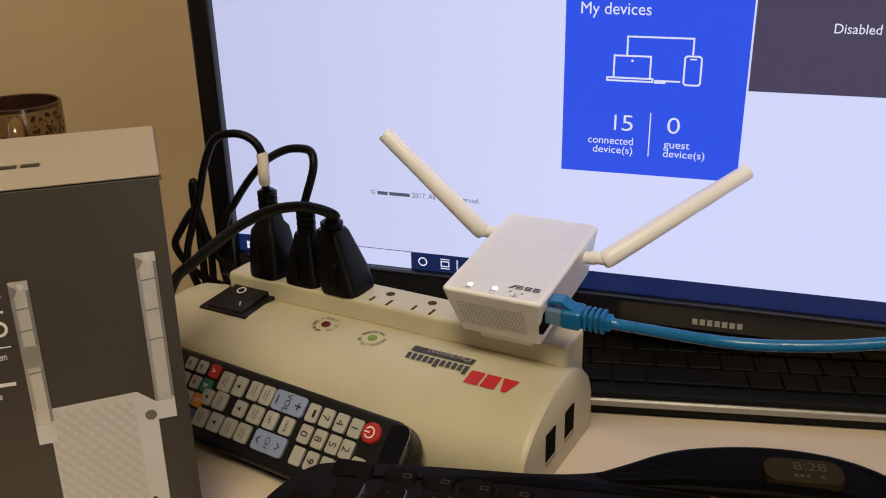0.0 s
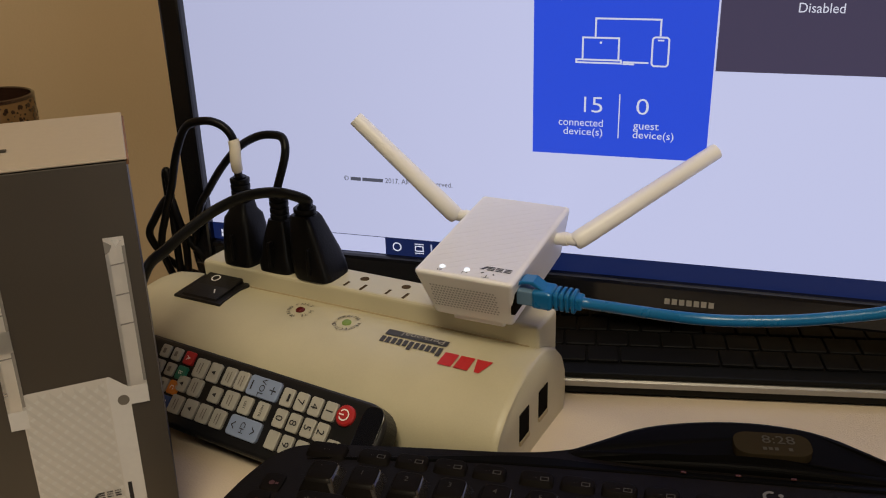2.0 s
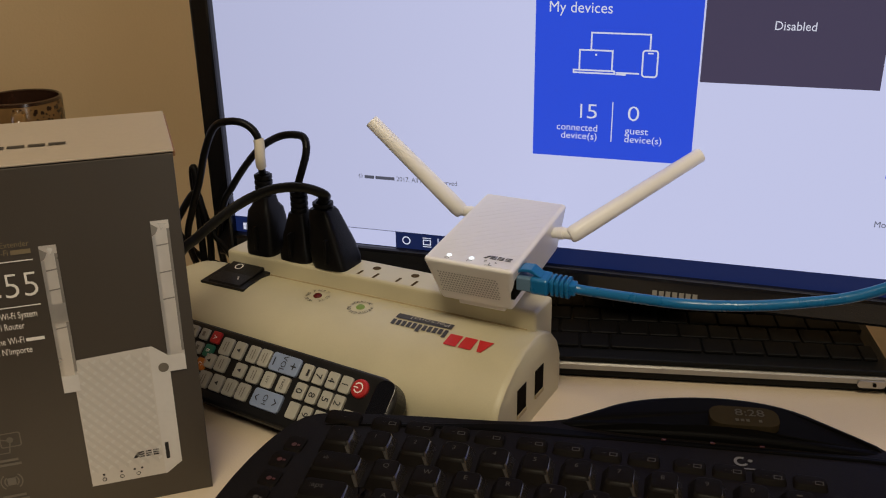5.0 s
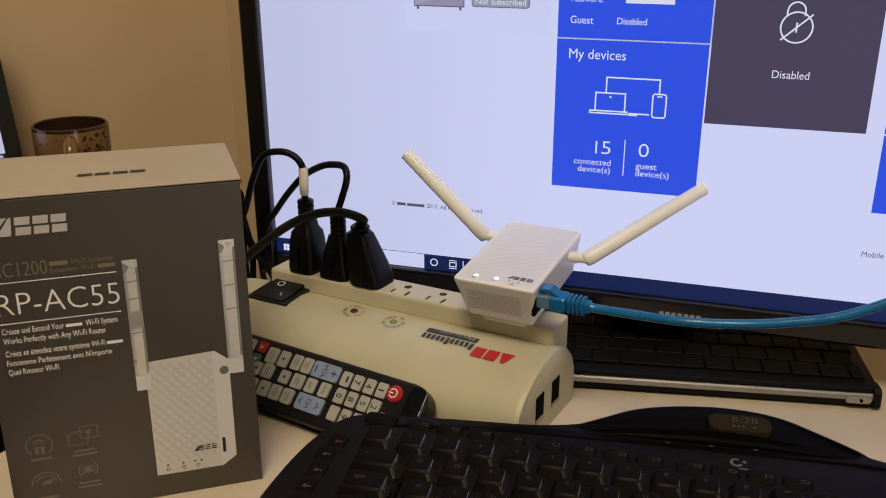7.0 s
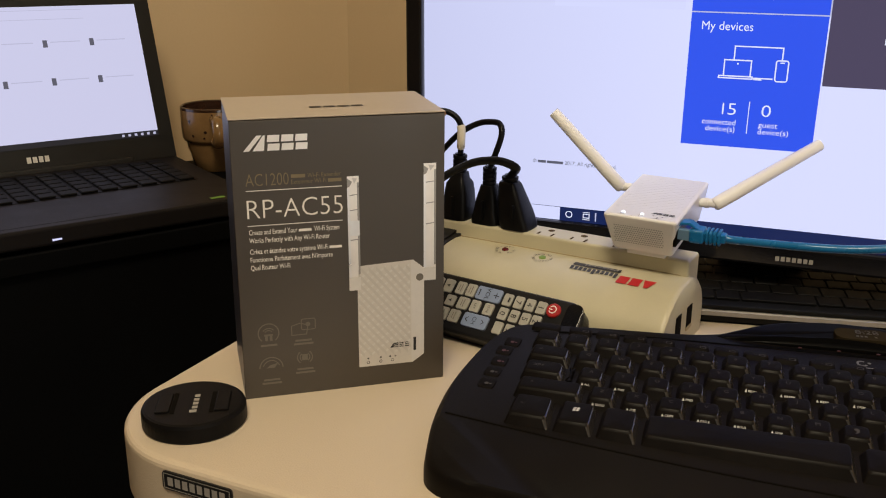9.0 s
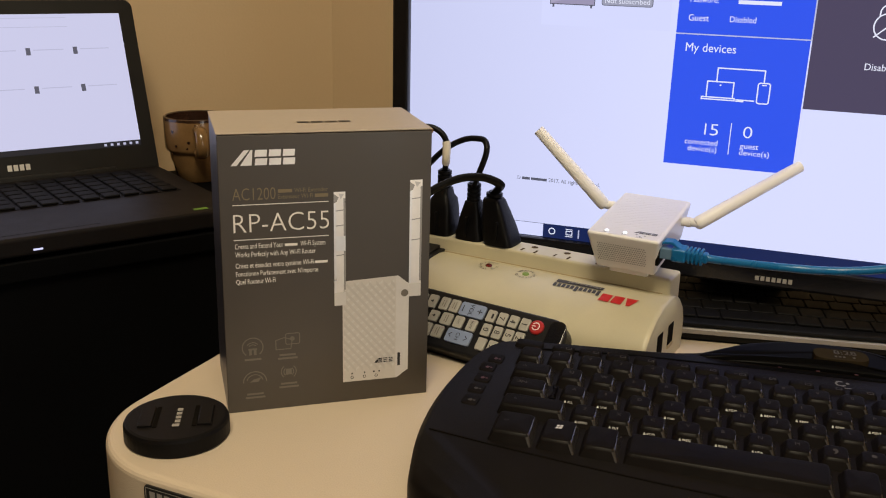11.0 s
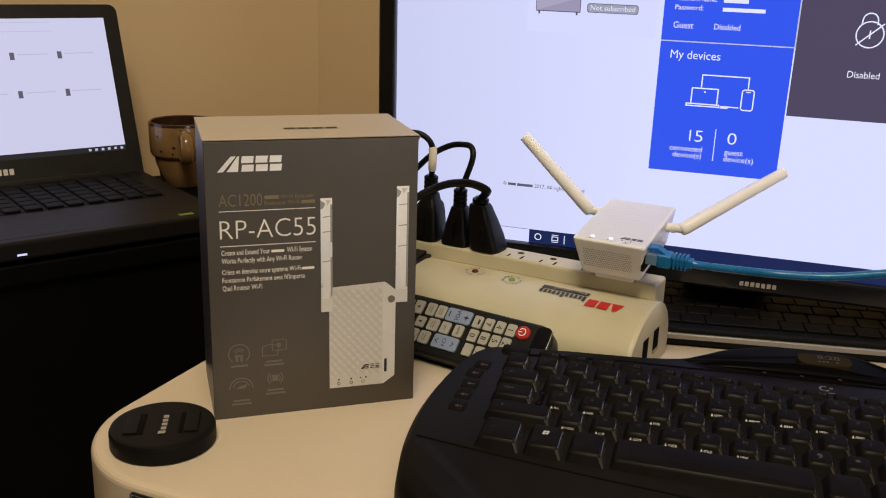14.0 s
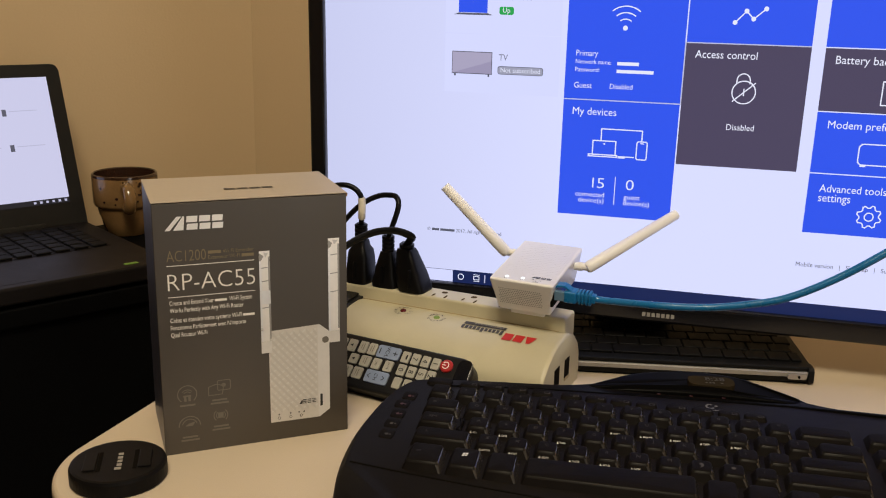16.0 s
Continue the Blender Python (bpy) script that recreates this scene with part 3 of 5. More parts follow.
mark = [plate([(0.0072, 0.1548), (0.0105, 0.1548), (0.0180, 0.1638), (0.0150, 0.1638)]), plate([(0.0125, 0.1548), (0.0190, 0.1548), (0.0198, 0.1638), (0.0188, 0.1638)])]
for x in (0.0208, 0.0288, 0.0368):
    mark += [sheared(x, x + 0.0068, y0, y0 + 0.0040, 0.0005) for y0 in (0.1548, 0.1598)]
for bm in mark:
    printed("maker_mark", bm, SILVER_P, 1, "silver foil block of the maker's mark")
printed("writing", move(glyphs("AC1200", 0.0248, 0.0072, bold=-0.010), at_xy(0.0074, 0.1344)), GOLD_INK)
printed("bar", rect(0.0335, 0.0418, 0.1381, 0.1402), GOLD_INK)
printed("writing", move(glyphs("Wi-Fi Extender", 0.0198, 0.0026), at_xy(0.0430, 0.1380)), GOLD_INK)
printed("writing", move(glyphs("Extenseur Wi-Fi", 0.0205, 0.0026), at_xy(0.0335, 0.1345)), GOLD_INK)
printed("bar", rect(0.0550, 0.0630, 0.1346, 0.1367), GOLD_INK)
printed("rule", rect(0.0073, 0.0632, 0.1314, 0.1319), WHITE_INK)
printed("writing", move(glyphs("RP-AC55", 0.0560, 0.0112, bold=-0.012), at_xy(0.0074, 0.1150)), WHITE_INK)
printed("rule", rect(0.0073, 0.0632, 0.1104, 0.1109), WHITE_INK)
y = 0.1052
for words in ("Create and Extend Your|12.4|Wi-Fi System", "Works Perfectly with Any Wi-Fi Router", "", "Cr\u00e9ez et \u00e9tendez votre syst\u00e8me Wi-Fi|0|", "Fonctionne Parfaitement avec N'importe", "Quel Routeur Wi-Fi"):
    if words:
        words = words.split("|")
        w = 0.00128 * len(words[0])
        printed("writing", move(glyphs(words[0], w, 0.0031, bold=0.004), at_xy(0.0078, y)), WHITE_INK)
        if len(words) > 1:
            printed("bar", rect(0.0078 + w + 0.0008, 0.0078 + w + 0.0084, y + 0.0003, y + 0.0019), WHITE_INK)
            if words[2]:
                printed("writing", move(glyphs(words[2], 0.0150, 0.0031, bold=0.004), at_xy(0.0078 + w + 0.0100, y)), WHITE_INK)
    y -= 0.0050 if words else 0.0018
# picture of the extender
printed("picture", plate([(0.0712, 0.0135), (0.1057, 0.0133), (0.1132, 0.0185), (0.1133, 0.0763), (0.1063, 0.0822), (0.0737, 0.0808), (0.0712, 0.0790)]), PIC, 1, "printed picture of a white extender")
printed("picture", plate([(0.1050, 0.0133), (0.1057, 0.0133), (0.1132, 0.0185), (0.1133, 0.0763), (0.1063, 0.0822), (0.1050, 0.0818)]), PIC_S, 2)
# falling diagonal bands, and fainter rising ones, on the pictured lid
for k in range(18):
    for slope, material, thick in ((-1.2, PIC_D, 0.0026), (0.75, PIC_F, 0.0016)):
        c = 0.026 + k * 0.0056 if slope < 0 else 0.0 + k * 0.0056
        xs = sorted(((0.0800 - c) / slope, (0.0225 - c) / slope))
        xa, xb = max(0.0, xs[0]), min(0.0325, xs[1])
        if xb - xa > 0.002:
            printed("picture", plate([(0.0719 + xa, c + slope * xa - thick), (0.0719 + xb, c + slope * xb - thick), (0.0719 + xb, c + slope * xb), (0.0719 + xa, c + slope * xa)]), material, 3 if slope < 0 else 2)
printed("picture", rect(0.0662, 0.0733, 0.0654, 0.1372), SILVER_P, 2, "silver foil antenna in the picture")
printed("picture", join(rect(0.1130, 0.1208, 0.0680, 0.1426)), SILVER_P, 2)
for x0, x1, y0, y1, step in ((0.0662, 0.0733, 0.0654, 0.1372, 0.0093), (0.1130, 0.1208, 0.0680, 0.1426, 0.0131)):
    # bevelled foil: a pale flank, a shaded flank, cross facets and a crinkled tip
    printed("picture", rect(x0, x0 + 0.0014, y0, y1 - 0.007), LABEL_P, 3)
    printed("picture", rect(x1 - 0.0012, x1, y0 + 0.010, y1 - 0.004), PIC_SH, 3)
    y = y1 - 0.012
    while y > y0 + 0.030:
        printed("picture", plate([(x0 + 0.0014, y), (x1 - 0.0012, y + 0.0005), (x1 - 0.0012, y + 0.0010), (x0 + 0.0014, y + 0.0006)]), PIC_SH, 3)
        y -= step
    printed("picture", plate([(x0, y1 - 0.0012), (x0 + 0.0030, y1 - 0.0034), (x0 + 0.0016, y1 - 0.0062), (x0, y1 - 0.0070)]), PIC_SH, 3)
    printed("picture", plate([(x0 + 0.0030, y1 - 0.0010), (x1 - 0.0010, y1 - 0.0016), (x0 + 0.0042, y1 - 0.0046)]), PIC_S, 3)
    printed("picture", rect(x0, x1, y0, y0 + 0.0085), PIC_S, 4)
printed("picture", rect(0.0664, 0.0732, 0.1004, 0.1098), LABEL_P, 4, "bright flash on the printed antenna")
printed("picture", disc(0.1105, 0.0705, 0.0024, 16), FAINT_INK, 3)
printed("picture", rect(0.1063, 0.1080, 0.0215, 0.0305), INK, 3)
for bm in (sheared(0.0912, 0.0932, 0.0248, 0.0276, 0.0020), *[rect(0.0938 + k * 0.0034, 0.0964 + k * 0.0034, yy, yy + 0.0007) for k in range(3) for yy in (0.0248, 0.0260, 0.0272)]):
    printed("maker_mark", bm, INK, 3)
for bm in (*[disc(x, 0.0190, 0.0006, 8) for x in (0.0770, 0.0850, 0.0910, 0.0945)], *[stroke(arc(x, 0.0163, 0.0009, 0, 330, 8), 0.0003, True) for x in (0.0770, 0.0850, 0.0925)]):
    printed("picture", bm, INK, 3)
# pictograms
for cx, cy, k in ((0.0159, 0.0425, 0), (0.0369, 0.0437, 1), (0.0166, 0.0195, 2), (0.0373, 0.0245, 3)):
    if k == 0:
        shapes = [stroke(arc(cx, cy, 0.0062, -50, 230, 24), 0.0007), *[stroke(arc(cx, cy - 0.001, r, 40, 140, 10), 0.0006) for r in (0.0028, 0.0042)], rect(cx - 0.0022, cx - 0.0006, cy - 0.005, cy - 0.001), rect(cx + 0.0006, cx + 0.0022, cy - 0.005, cy - 0.001), rect(cx - 0.0026, cx + 0.0026, cy - 0.0018, cy - 0.0006)]
    elif k == 1:
        shapes = [stroke([(cx - 0.007, cy - 0.004), (cx - 0.007, cy + 0.002), (cx - 0.002, cy + 0.0035), (cx + 0.003, cy + 0.002), (cx + 0.002, cy - 0.004)], 0.0006, True), stroke(rounded(cx - 0.001, cx + 0.0075, cy - 0.001, cy + 0.006, 0.001, 3), 0.0006, True), disc(cx + 0.003, cy + 0.0025, 0.0015, 12)]
    elif k == 2:
        shapes = [stroke(arc(cx, cy, 0.0070, 0, 180, 20), 0.0007), stroke(arc(cx, cy, 0.0050, 15, 165, 16), 0.0006), plate([(cx - 0.003, cy), (cx - 0.001, cy + 0.0018), (cx + 0.004, cy + 0.003), (cx + 0.002, cy)])]
    else:
        shapes = [stroke(arc(cx, cy, r, a - 50, a + 50, 10), 0.0006) for r in (0.0030, 0.0046) for a in (0, 180)] + [rect(cx - 0.0018, cx + 0.0018, cy - 0.002, cy + 0.002)]
    for bm in shapes:
        printed("pictogram", bm, FAINT_INK, 1, "faint grey pictogram")
    printed("bar", rect(cx - 0.005, cx + 0.005, cy - 0.0085, cy - 0.0072), FAINT_INK)
    if k != 0:
        printed("bar", rect(cx - 0.006, cx + 0.006, cy - 0.0108, cy - 0.0095), FAINT_INK)

# ---- lens cap ----
cap = empty("lens_cap", pose(-0.2584, 0.2745, T, 0, 0, 11.29) @ Matrix.Scale(1.048, 4), "round black camera lens cap lying on the table corner", "lens cap")
part("rim", lathe([(0.0, 0.0), (0.0285, 0.0), (0.0296, 0.001), (0.0296, 0.0090), (0.0288, 0.0108), (0.0272, 0.0112), (0.0, 0.0112)], 56), CAP, cap, smooth=False)
for s in (-1, 1):
    part("grip", move(cuboid(-0.004, 0.004, -0.012, 0.012, 0, 0.0008, 0.0006), at_xy(s * 0.0165, 0, 0.0113)), CAP, cap)
    part("recess", move(cuboid(-0.0012, 0.0012, -0.0125, 0.0125, 0, 0.0003), at_xy(s * 0.0108, 0, 0.0112)), HOLE, cap)
bars = [rect(-0.0130 + k * 0.0048, -0.0130 + k * 0.0048 + 0.0034, -0.0018, 0.0022 if k == 0 else 0.0012) for k in range(5)]
for bm in bars:
    part("maker_mark", move(bm, Matrix.Translation((0.001, 0.0, 0.0116)) @ Matrix.Rotation(radians(90), 4, "Z")), BADGE_I, cap)


# ---- surge protector ----
SUR = pose(0.0607, 0.4184, T, 0, 0, -27.51) @ Matrix.Scale(1.016, 4)
surge = empty("surge_protector", SUR, "yellowed cream surge protector with outlets along its back ridge", "surge protector")
PROFILE = [(-0.057, 0.0), (-0.060, 0.010), (-0.058, 0.022), (-0.053, 0.031), (-0.044, 0.0385), (-0.032, 0.0445), (-0.018, 0.0480), (-0.004, 0.0490), (0.008, 0.0475), (0.018, 0.0430), (0.027, 0.0345), (0.032, 0.0240), (0.033, 0.010), (0.031, 0.0)]
SL = -0.264


def surge_top(s):
    for (a, za), (b, zb) in zip(PROFILE, PROFILE[1:]):
        if a <= s <= b:
            return za + (zb - za) * (s - a) / (b - a)
    return 0.0


bm = bmesh.new()
rings = []
for l in [SL + 0.022 * (1 - math.cos(radians(a))) for a in range(0, 91, 15)] + [-0.18, -0.12, -0.06, -0.004, -0.0012, 0.0]:
    k = 1.0
    if l < SL + 0.022:
        u = 1 - (l - SL) / 0.022
        k = 0.55 + 0.45 * math.sqrt(max(0.0, 1 - u * u))
    if l > -0.001:
        k = 0.975
    rings.append([bm.verts.new((l, -0.012 + (s + 0.012) * (k if l < -0.1 else 1 - (1 - k) * 0.6), z * (0.25 + 0.75 * k if l < -0.1 else k))) for s, z in PROFILE])
for a, b in zip(rings, rings[1:]):
    for i in range(len(PROFILE)):
        j = (i + 1) % len(PROFILE)
        bm.faces.new((a[i], a[j], b[j], b[i]))
bm.faces.new(rings[0])
bm.faces.new(list(reversed(rings[-1])))
bmesh.ops.recalc_face_normals(bm, faces=bm.faces)
shell = part("shell", bm, CREAM, surge, smooth=True)
RZ = 0.0600
part("ridge", cuboid(-0.226, -0.0045, 0.0045, 0.0300, 0.022, RZ, 0.0022, 3), CREAM, surge, "raised outlet ridge")
# darker line along the ridge's foot, its shade painted in
part("seam", cuboid(-0.227, -0.0095, 0.0039, 0.0296, 0.040, 0.0487, 0.0006), CREAM_SHADE, surge)
outlets = [-0.1999, -0.1726, -0.1453, -0.1180, -0.0905, -0.0560, -0.0290]
for x in outlets[3:]:
    slots = part("outlet", join(cuboid(x - 0.0075, x - 0.0060, 0.0075, 0.0135, RZ - 0.002, RZ + 0.0002), cuboid(x + 0.0040, x + 0.0056, 0.0065, 0.0135, RZ - 0.002, RZ + 0.0002), move(lathe([(0, 0), (0.0027, 0), (0.0027, 0.002), (0, 0.002)], 16), at_xy(x - 0.0008, 0.0205, RZ - 0.0018))), OUTLET, surge, "three-hole socket")
for y, w in ((0.0, 0.0115), (-0.0245, 0.0115)):
    part("phone_jack", cuboid(-0.004, 0.0004, y - w / 2, y + w / 2, 0.014, 0.029), HOLE, surge, "square phone jack")
    part("jack_sill", cuboid(-0.0035, 0.0008, y - w / 2, y + w / 2, 0.0115, 0.0138), CREAM_SHADE, surge)


def on_slope(x, s):
    """A frame lying on the shell at x, s: its x along the length, its z out of the surface."""
    d = 0.002
    tangent = Vector((0, 2 * d, surge_top(s + d) - surge_top(s - d)))
    return frame_of((x, s, surge_top(s)), (1, 0, 0), tangent)


rocker = part("rocker_switch", join(move(cuboid(-0.0175, 0.0175, -0.0165, 0.0165, -0.002, 0.0006, 0.0005), on_slope(-0.2085, -0.0065)), move(prism([(-0.015, 0.0003), (0.015, 0.0003), (0.0140, 0.0034), (0.0, 0.0013), (-0.0140, 0.0017)], -0.013, 0.013, 0.0008, axis="x"), on_slope(-0.2085, -0.0065))), BLACK, surge, "black rocker switch")
part("switch_mark", move(join(stroke(arc(0.0, 0.0, 0.0026, 0, 340, 16), 0.0007, True)), on_slope(-0.2085, -0.0065) @ Matrix.Translation((-0.004, 0.0066, 0.0027)) @ Matrix.Rotation(radians(8.5), 4, "X")), WHITE_INK, rocker)
part("switch_mark", move(rect(-0.0004, 0.0004, -0.0035, 0.0015), on_slope(-0.2085, -0.0065) @ Matrix.Translation((0.005, -0.0055, 0.0020)) @ Matrix.Rotation(radians(-2), 4, "X") @ Matrix.Rotation(radians(35), 4, "Z")), WHITE_INK, rocker)
GREEN_L = glow("green_indicator", (0.20, 0.26, 0.05), 0.75)
RED_L = mat("dark_red_indicator", (0.10, 0.008, 0.008), 0.2)
for x, s, material, words in ((-0.1430, -0.0103, RED_L, "SITE WIRING FAULT"), (-0.1104, -0.0125, GREEN_L, "PROTECTION WORKING")):
    m = on_slope(x, s)
    part("indicator", move(lathe([(0, 0.0016), (0.0016, 0.0015), (0.0026, 0.0008), (0.0027, 0)], 18), m), material, surge, "round indicator lamp")
    n = len(words)
    bits = []
    for i, ch in enumerate(words):
        if ch == " ":
            continue
        a = radians(-100 + 330 * i / n)
        g = glyphs(ch, 0.0, 0.0022)
        bits.append(move(g, m @ Matrix.Rotation(math.pi - a, 4, "Z") @ Matrix.Translation((-0.0008, 0.0058, 0.00035))))
    part("writing", join(*bits), GREY_INK, surge)
# upside-down print near the end
mark = [plate([(0, 0), (0.0088, 0), (0.0066, 0.0075), (0.0040, 0.0075)]), sheared(0.0098, 0.0176, 0, 0.0075, 0.0006), sheared(0.0190, 0.0268, 0, 0.0075, 0.0006)]
turn = Matrix.Rotation(math.pi, 4, "Z")
part("maker_mark", move(join(*mark), on_slope(-0.0190, -0.0240) @ Matrix.Translation((0, 0.0052, 0.0006)) @ turn @ Matrix.Diagonal((1.0, 1.25, 1, 1))), RED_INK, surge, "red maker's mark")
bars = [rect(k * 0.0034, k * 0.0034 + 0.0024, 0, 0.0064 if k in (0, 5) else 0.0046) for k in range(11)]
part("product_mark", move(join(*bars), on_slope(-0.0480, -0.0205) @ Matrix.Translation((0, 0.0036, 0.0006)) @ turn), GREY_INK, surge)
strip = part("print_strip", move(rect(-0.0365, 0, 0, 0.0052), on_slope(-0.0480, -0.0125) @ Matrix.Translation((0, -0.0026, 0.0006))), GREY_INK, surge, "dark grey print strip")
part("writing", move(glyphs("Personal", 0.0250, 0.0036), on_slope(-0.0500, -0.0125) @ Matrix.Translation((0, 0.0018, 0.0010)) @ turn), BADGE_I, strip)


# ---- plugs with cords ----
def surge_world(x, y, z):
    return SUR @ Vector((x, y, z))


def power_plug(name, x, kind, cord, label, r=0.0031, flat=1.0):
    """A black moulded mains plug standing in an outlet, and its cord in world points."""
    base = SUR @ Matrix.Translation((x, 0.0165, RZ))
    plug = empty(name, base, label, "power plug", "plugs in the surge protector")
    if kind == "slim":
        sections = [(0.0118, 0.0112, 0.0), (0.0121, 0.0116, 0.005), (0.0104, 0.0106, 0.009), (0.0094, 0.0096, 0.017), (0.0070, 0.0072, 0.026), (0.0056, 0.0060, 0.031)]
        top = 0.031
    elif kind == "wedge":
        sections = [(0.0122, 0.0125, 0.0), (0.0126, 0.0130, 0.004), (0.0118, 0.0122, 0.013), (0.0098, 0.0098, 0.024), (0.0078, 0.0076, 0.034), (0.0066, 0.0066, 0.036)]
        top = 0.0335
    else:
        sections = [(0.0108, 0.0118, 0.0), (0.0111, 0.0121, 0.004), (0.0100, 0.0110, 0.022), (0.0090, 0.0098, 0.029), (0.0068, 0.0072, 0.0325), (0.0058, 0.0060, 0.038)]
        top = 0.038
    bm = bmesh.new()
    rings = []
    lean = 0.26 if kind == "wedge" else 0.0
    for a, b, z in sections:
        rings.append([bm.verts.new((-lean * z + a * math.copysign(abs(math.cos(q)) ** 0.42, math.cos(q)), b * math.copysign(abs(math.sin(q)) ** 0.42, math.sin(q)), z)) for q in (2 * math.pi * k / 24 for k in range(24))])
    for p, q in zip(rings, rings[1:]):
        for k in range(24):
            bm.faces.new((p[k], p[(k + 1) % 24], q[(k + 1) % 24], q[k]))
    bm.faces.new(list(reversed(rings[0])))
    bm.faces.new(rings[-1])
    bmesh.ops.recalc_face_normals(bm, faces=bm.faces)
    part("body", bm, RUBBER, plug, smooth=True)
    part("rib", cuboid(-0.0010, 0.0010, -0.0140, -0.0095, 0.004, 0.020, 0.0005), RUBBER, plug)
    rr = sections[-1][0]
    relief = part("strain_relief", join(*[move(lathe([(0, 0), (rr * 0.98, 0), (rr, 0.0006), (rr, 0.0026), (rr * 0.9, 0.0030), (0, 0.0030)], 18), at_xy(-lean * top - 0.001 * lean * k, 0, top + k * 0.0037)) for k in range(2 if kind == "wedge" else 4)], move(lathe([(0, 0), (rr * 0.7, 0), (rr * 0.7, 0.0080 if kind == "wedge" else 0.0150), (0, 0.0080 if kind == "wedge" else 0.0150)], 14), at_xy(-lean * top, 0, top))), RUBBER, plug, "ribbed strain relief", True)
    inv = base.inverted()
    tip = base @ Vector((-lean * (top + 0.005), 0, top + (0.005 if kind == "wedge" else 0.012)))
    part("cord", tube([inv @ Vector(p) for p in (tip, *cord)], r, 12, 10, flat), RUBBER, plug, "black mains cord", True)
    return plug, inv



TAGGED = [(-0.1106, 0.5182, 0.8651), (-0.1111, 0.5193, 0.8792), (-0.1170, 0.5216, 0.8870), (-0.1271, 0.5242, 0.8897), (-0.1406, 0.5300, 0.8851), (-0.1500, 0.5355, 0.8680), (-0.1592, 0.5462, 0.8433), (-0.1690, 0.5568, 0.8207), (-0.1783, 0.5694, 0.7904), (-0.1740, 0.5924, 0.7445)]
power_plug("power_plug", outlets[0], "block", TAGGED, "black mains plug whose cord carries a cream paper tag", 0.0024)
wrapped = [p for p in spline([SUR @ Vector((outlets[0], 0.0165, RZ + 0.050)), *[Vector(p) for p in TAGGED]]) if p[0] > -0.125 and 0.8605 < p[2] < 0.8800]
thing("cord_tag", tube(wrapped, 0.0033, 14, 2), LABEL_W, "cream paper tag wrapped round a black cord", "tag", smooth=True)
power_plug("power_plug", outlets[1], "slim", [(-0.0849, 0.5017, 0.8538), (-0.0785, 0.5013, 0.8739), (-0.0796, 0.5064, 0.8824), (-0.0861, 0.5118, 0.8836), (-0.0970, 0.5175, 0.8812), (-0.1114, 0.5284, 0.8716), (-0.1253, 0.5393, 0.8562), (-0.1382, 0.5501, 0.8382), (-0.1478, 0.5607, 0.8231), (-0.1586, 0.5785, 0.7904), (-0.1621, 0.6069, 0.7445)], "slim black mains plug with a looping cord", 0.0024)
power_plug("power_plug", outlets[2], "wedge", [(-0.0667, 0.4865, 0.8520), (-0.0751, 0.4809, 0.8580), (-0.0856, 0.4795, 0.8596), (-0.0991, 0.4772, 0.8581), (-0.1141, 0.4730, 0.8522), (-0.1277, 0.4636, 0.8444), (-0.1379, 0.4541, 0.8371), (-0.1463, 0.4444, 0.8300), (-0.1579, 0.4430, 0.8005), (-0.1696, 0.4709, 0.7602), (-0.1747, 0.5066, 0.7445)], "wedge-shaped black mains plug with a flat cord", 0.0022, 1.8)
thing("cable", tube([(-0.1707, 0.5791, 0.7445), (-0.1716, 0.5792, 0.7904), (-0.1708, 0.5781, 0.8393), (-0.1732, 0.5803, 0.8393), (-0.1726, 0.5812, 0.8157), (-0.1669, 0.5789, 0.8054), (-0.1605, 0.5765, 0.7932), (-0.1520, 0.5761, 0.7808), (-0.1363, 0.5803, 0.7445)], 0.0026, 10), RUBBER, "thin black cable looped behind the surge protector", "cable", smooth=True)
thing("cable", tube([(-0.1464, 0.6162, 0.7445), (-0.1770, 0.5926, 0.7703), (-0.1888, 0.5801, 0.7965), (-0.1821, 0.5747, 0.8126), (-0.1710, 0.5731, 0.8268), (-0.1670, 0.5729, 0.8157), (-0.1648, 0.5768, 0.7904), (-0.1703, 0.5872, 0.7445)], 0.0026, 10), RUBBER, "thin black cable hanging in a small loop", "cable", smooth=True)

# ---- wireless extender ----
FL, FR, BL, BR = Vector((-0.0034, 0.4245, 0.8358)), Vector((0.0430, 0.4038, 0.8350)), Vector((0.0339, 0.5076, 0.8453)), Vector((0.0803, 0.4870, 0.8444))
EXT = frame_of(FL, FR - FL, BL - FL)
EW, EL, EH = (FR - FL).length, 0.0916, 0.0305
SKEW = (FR - FL).normalized().dot((BL - FL).normalized())
SH = Matrix(((1, SKEW, 0, 0), (0, 1, 0, 0), (0, 0, 1, 0), (0, 0, 0, 1)))
extender = empty("wifi_extender", EXT, "white wireless extender plugged into the surge protector, two antennas spread", "wifi extender")
bm = bmesh.new()
low = [bm.verts.new(p) for p in ((0.0045, 0.0095, -EH), (EW - 0.0030, 0.0095, -EH), (EW - 0.0035, EL - 0.002, -EH), (0.0035, EL - 0.002, -EH))]
high = [bm.verts.new(p) for p in ((-0.0014, -0.0014, 0), (EW + 0.0012, -0.0014, 0), (EW + 0.0012, EL + 0.0014, 0.0), (-0.0014, EL + 0.0014, 0))]
bm.faces.new(list(reversed(low)))
bm.faces.new(high)
for i in range(4):
    j = (i + 1) % 4
    bm.faces.new((low[i], low[j], high[j], high[i]))
bmesh.ops.bevel(bm, geom=list(bm.edges), offset=0.0022, segments=4, affect="EDGES", profile=0.5)


def ext_part(name, bm, material, parent, label="", smooth=False):
    return part(name, move(bm, SH), material, parent, label, smooth)


body = ext_part("body", bm, WHITE_P, extender, "white glossy body", smooth=False)
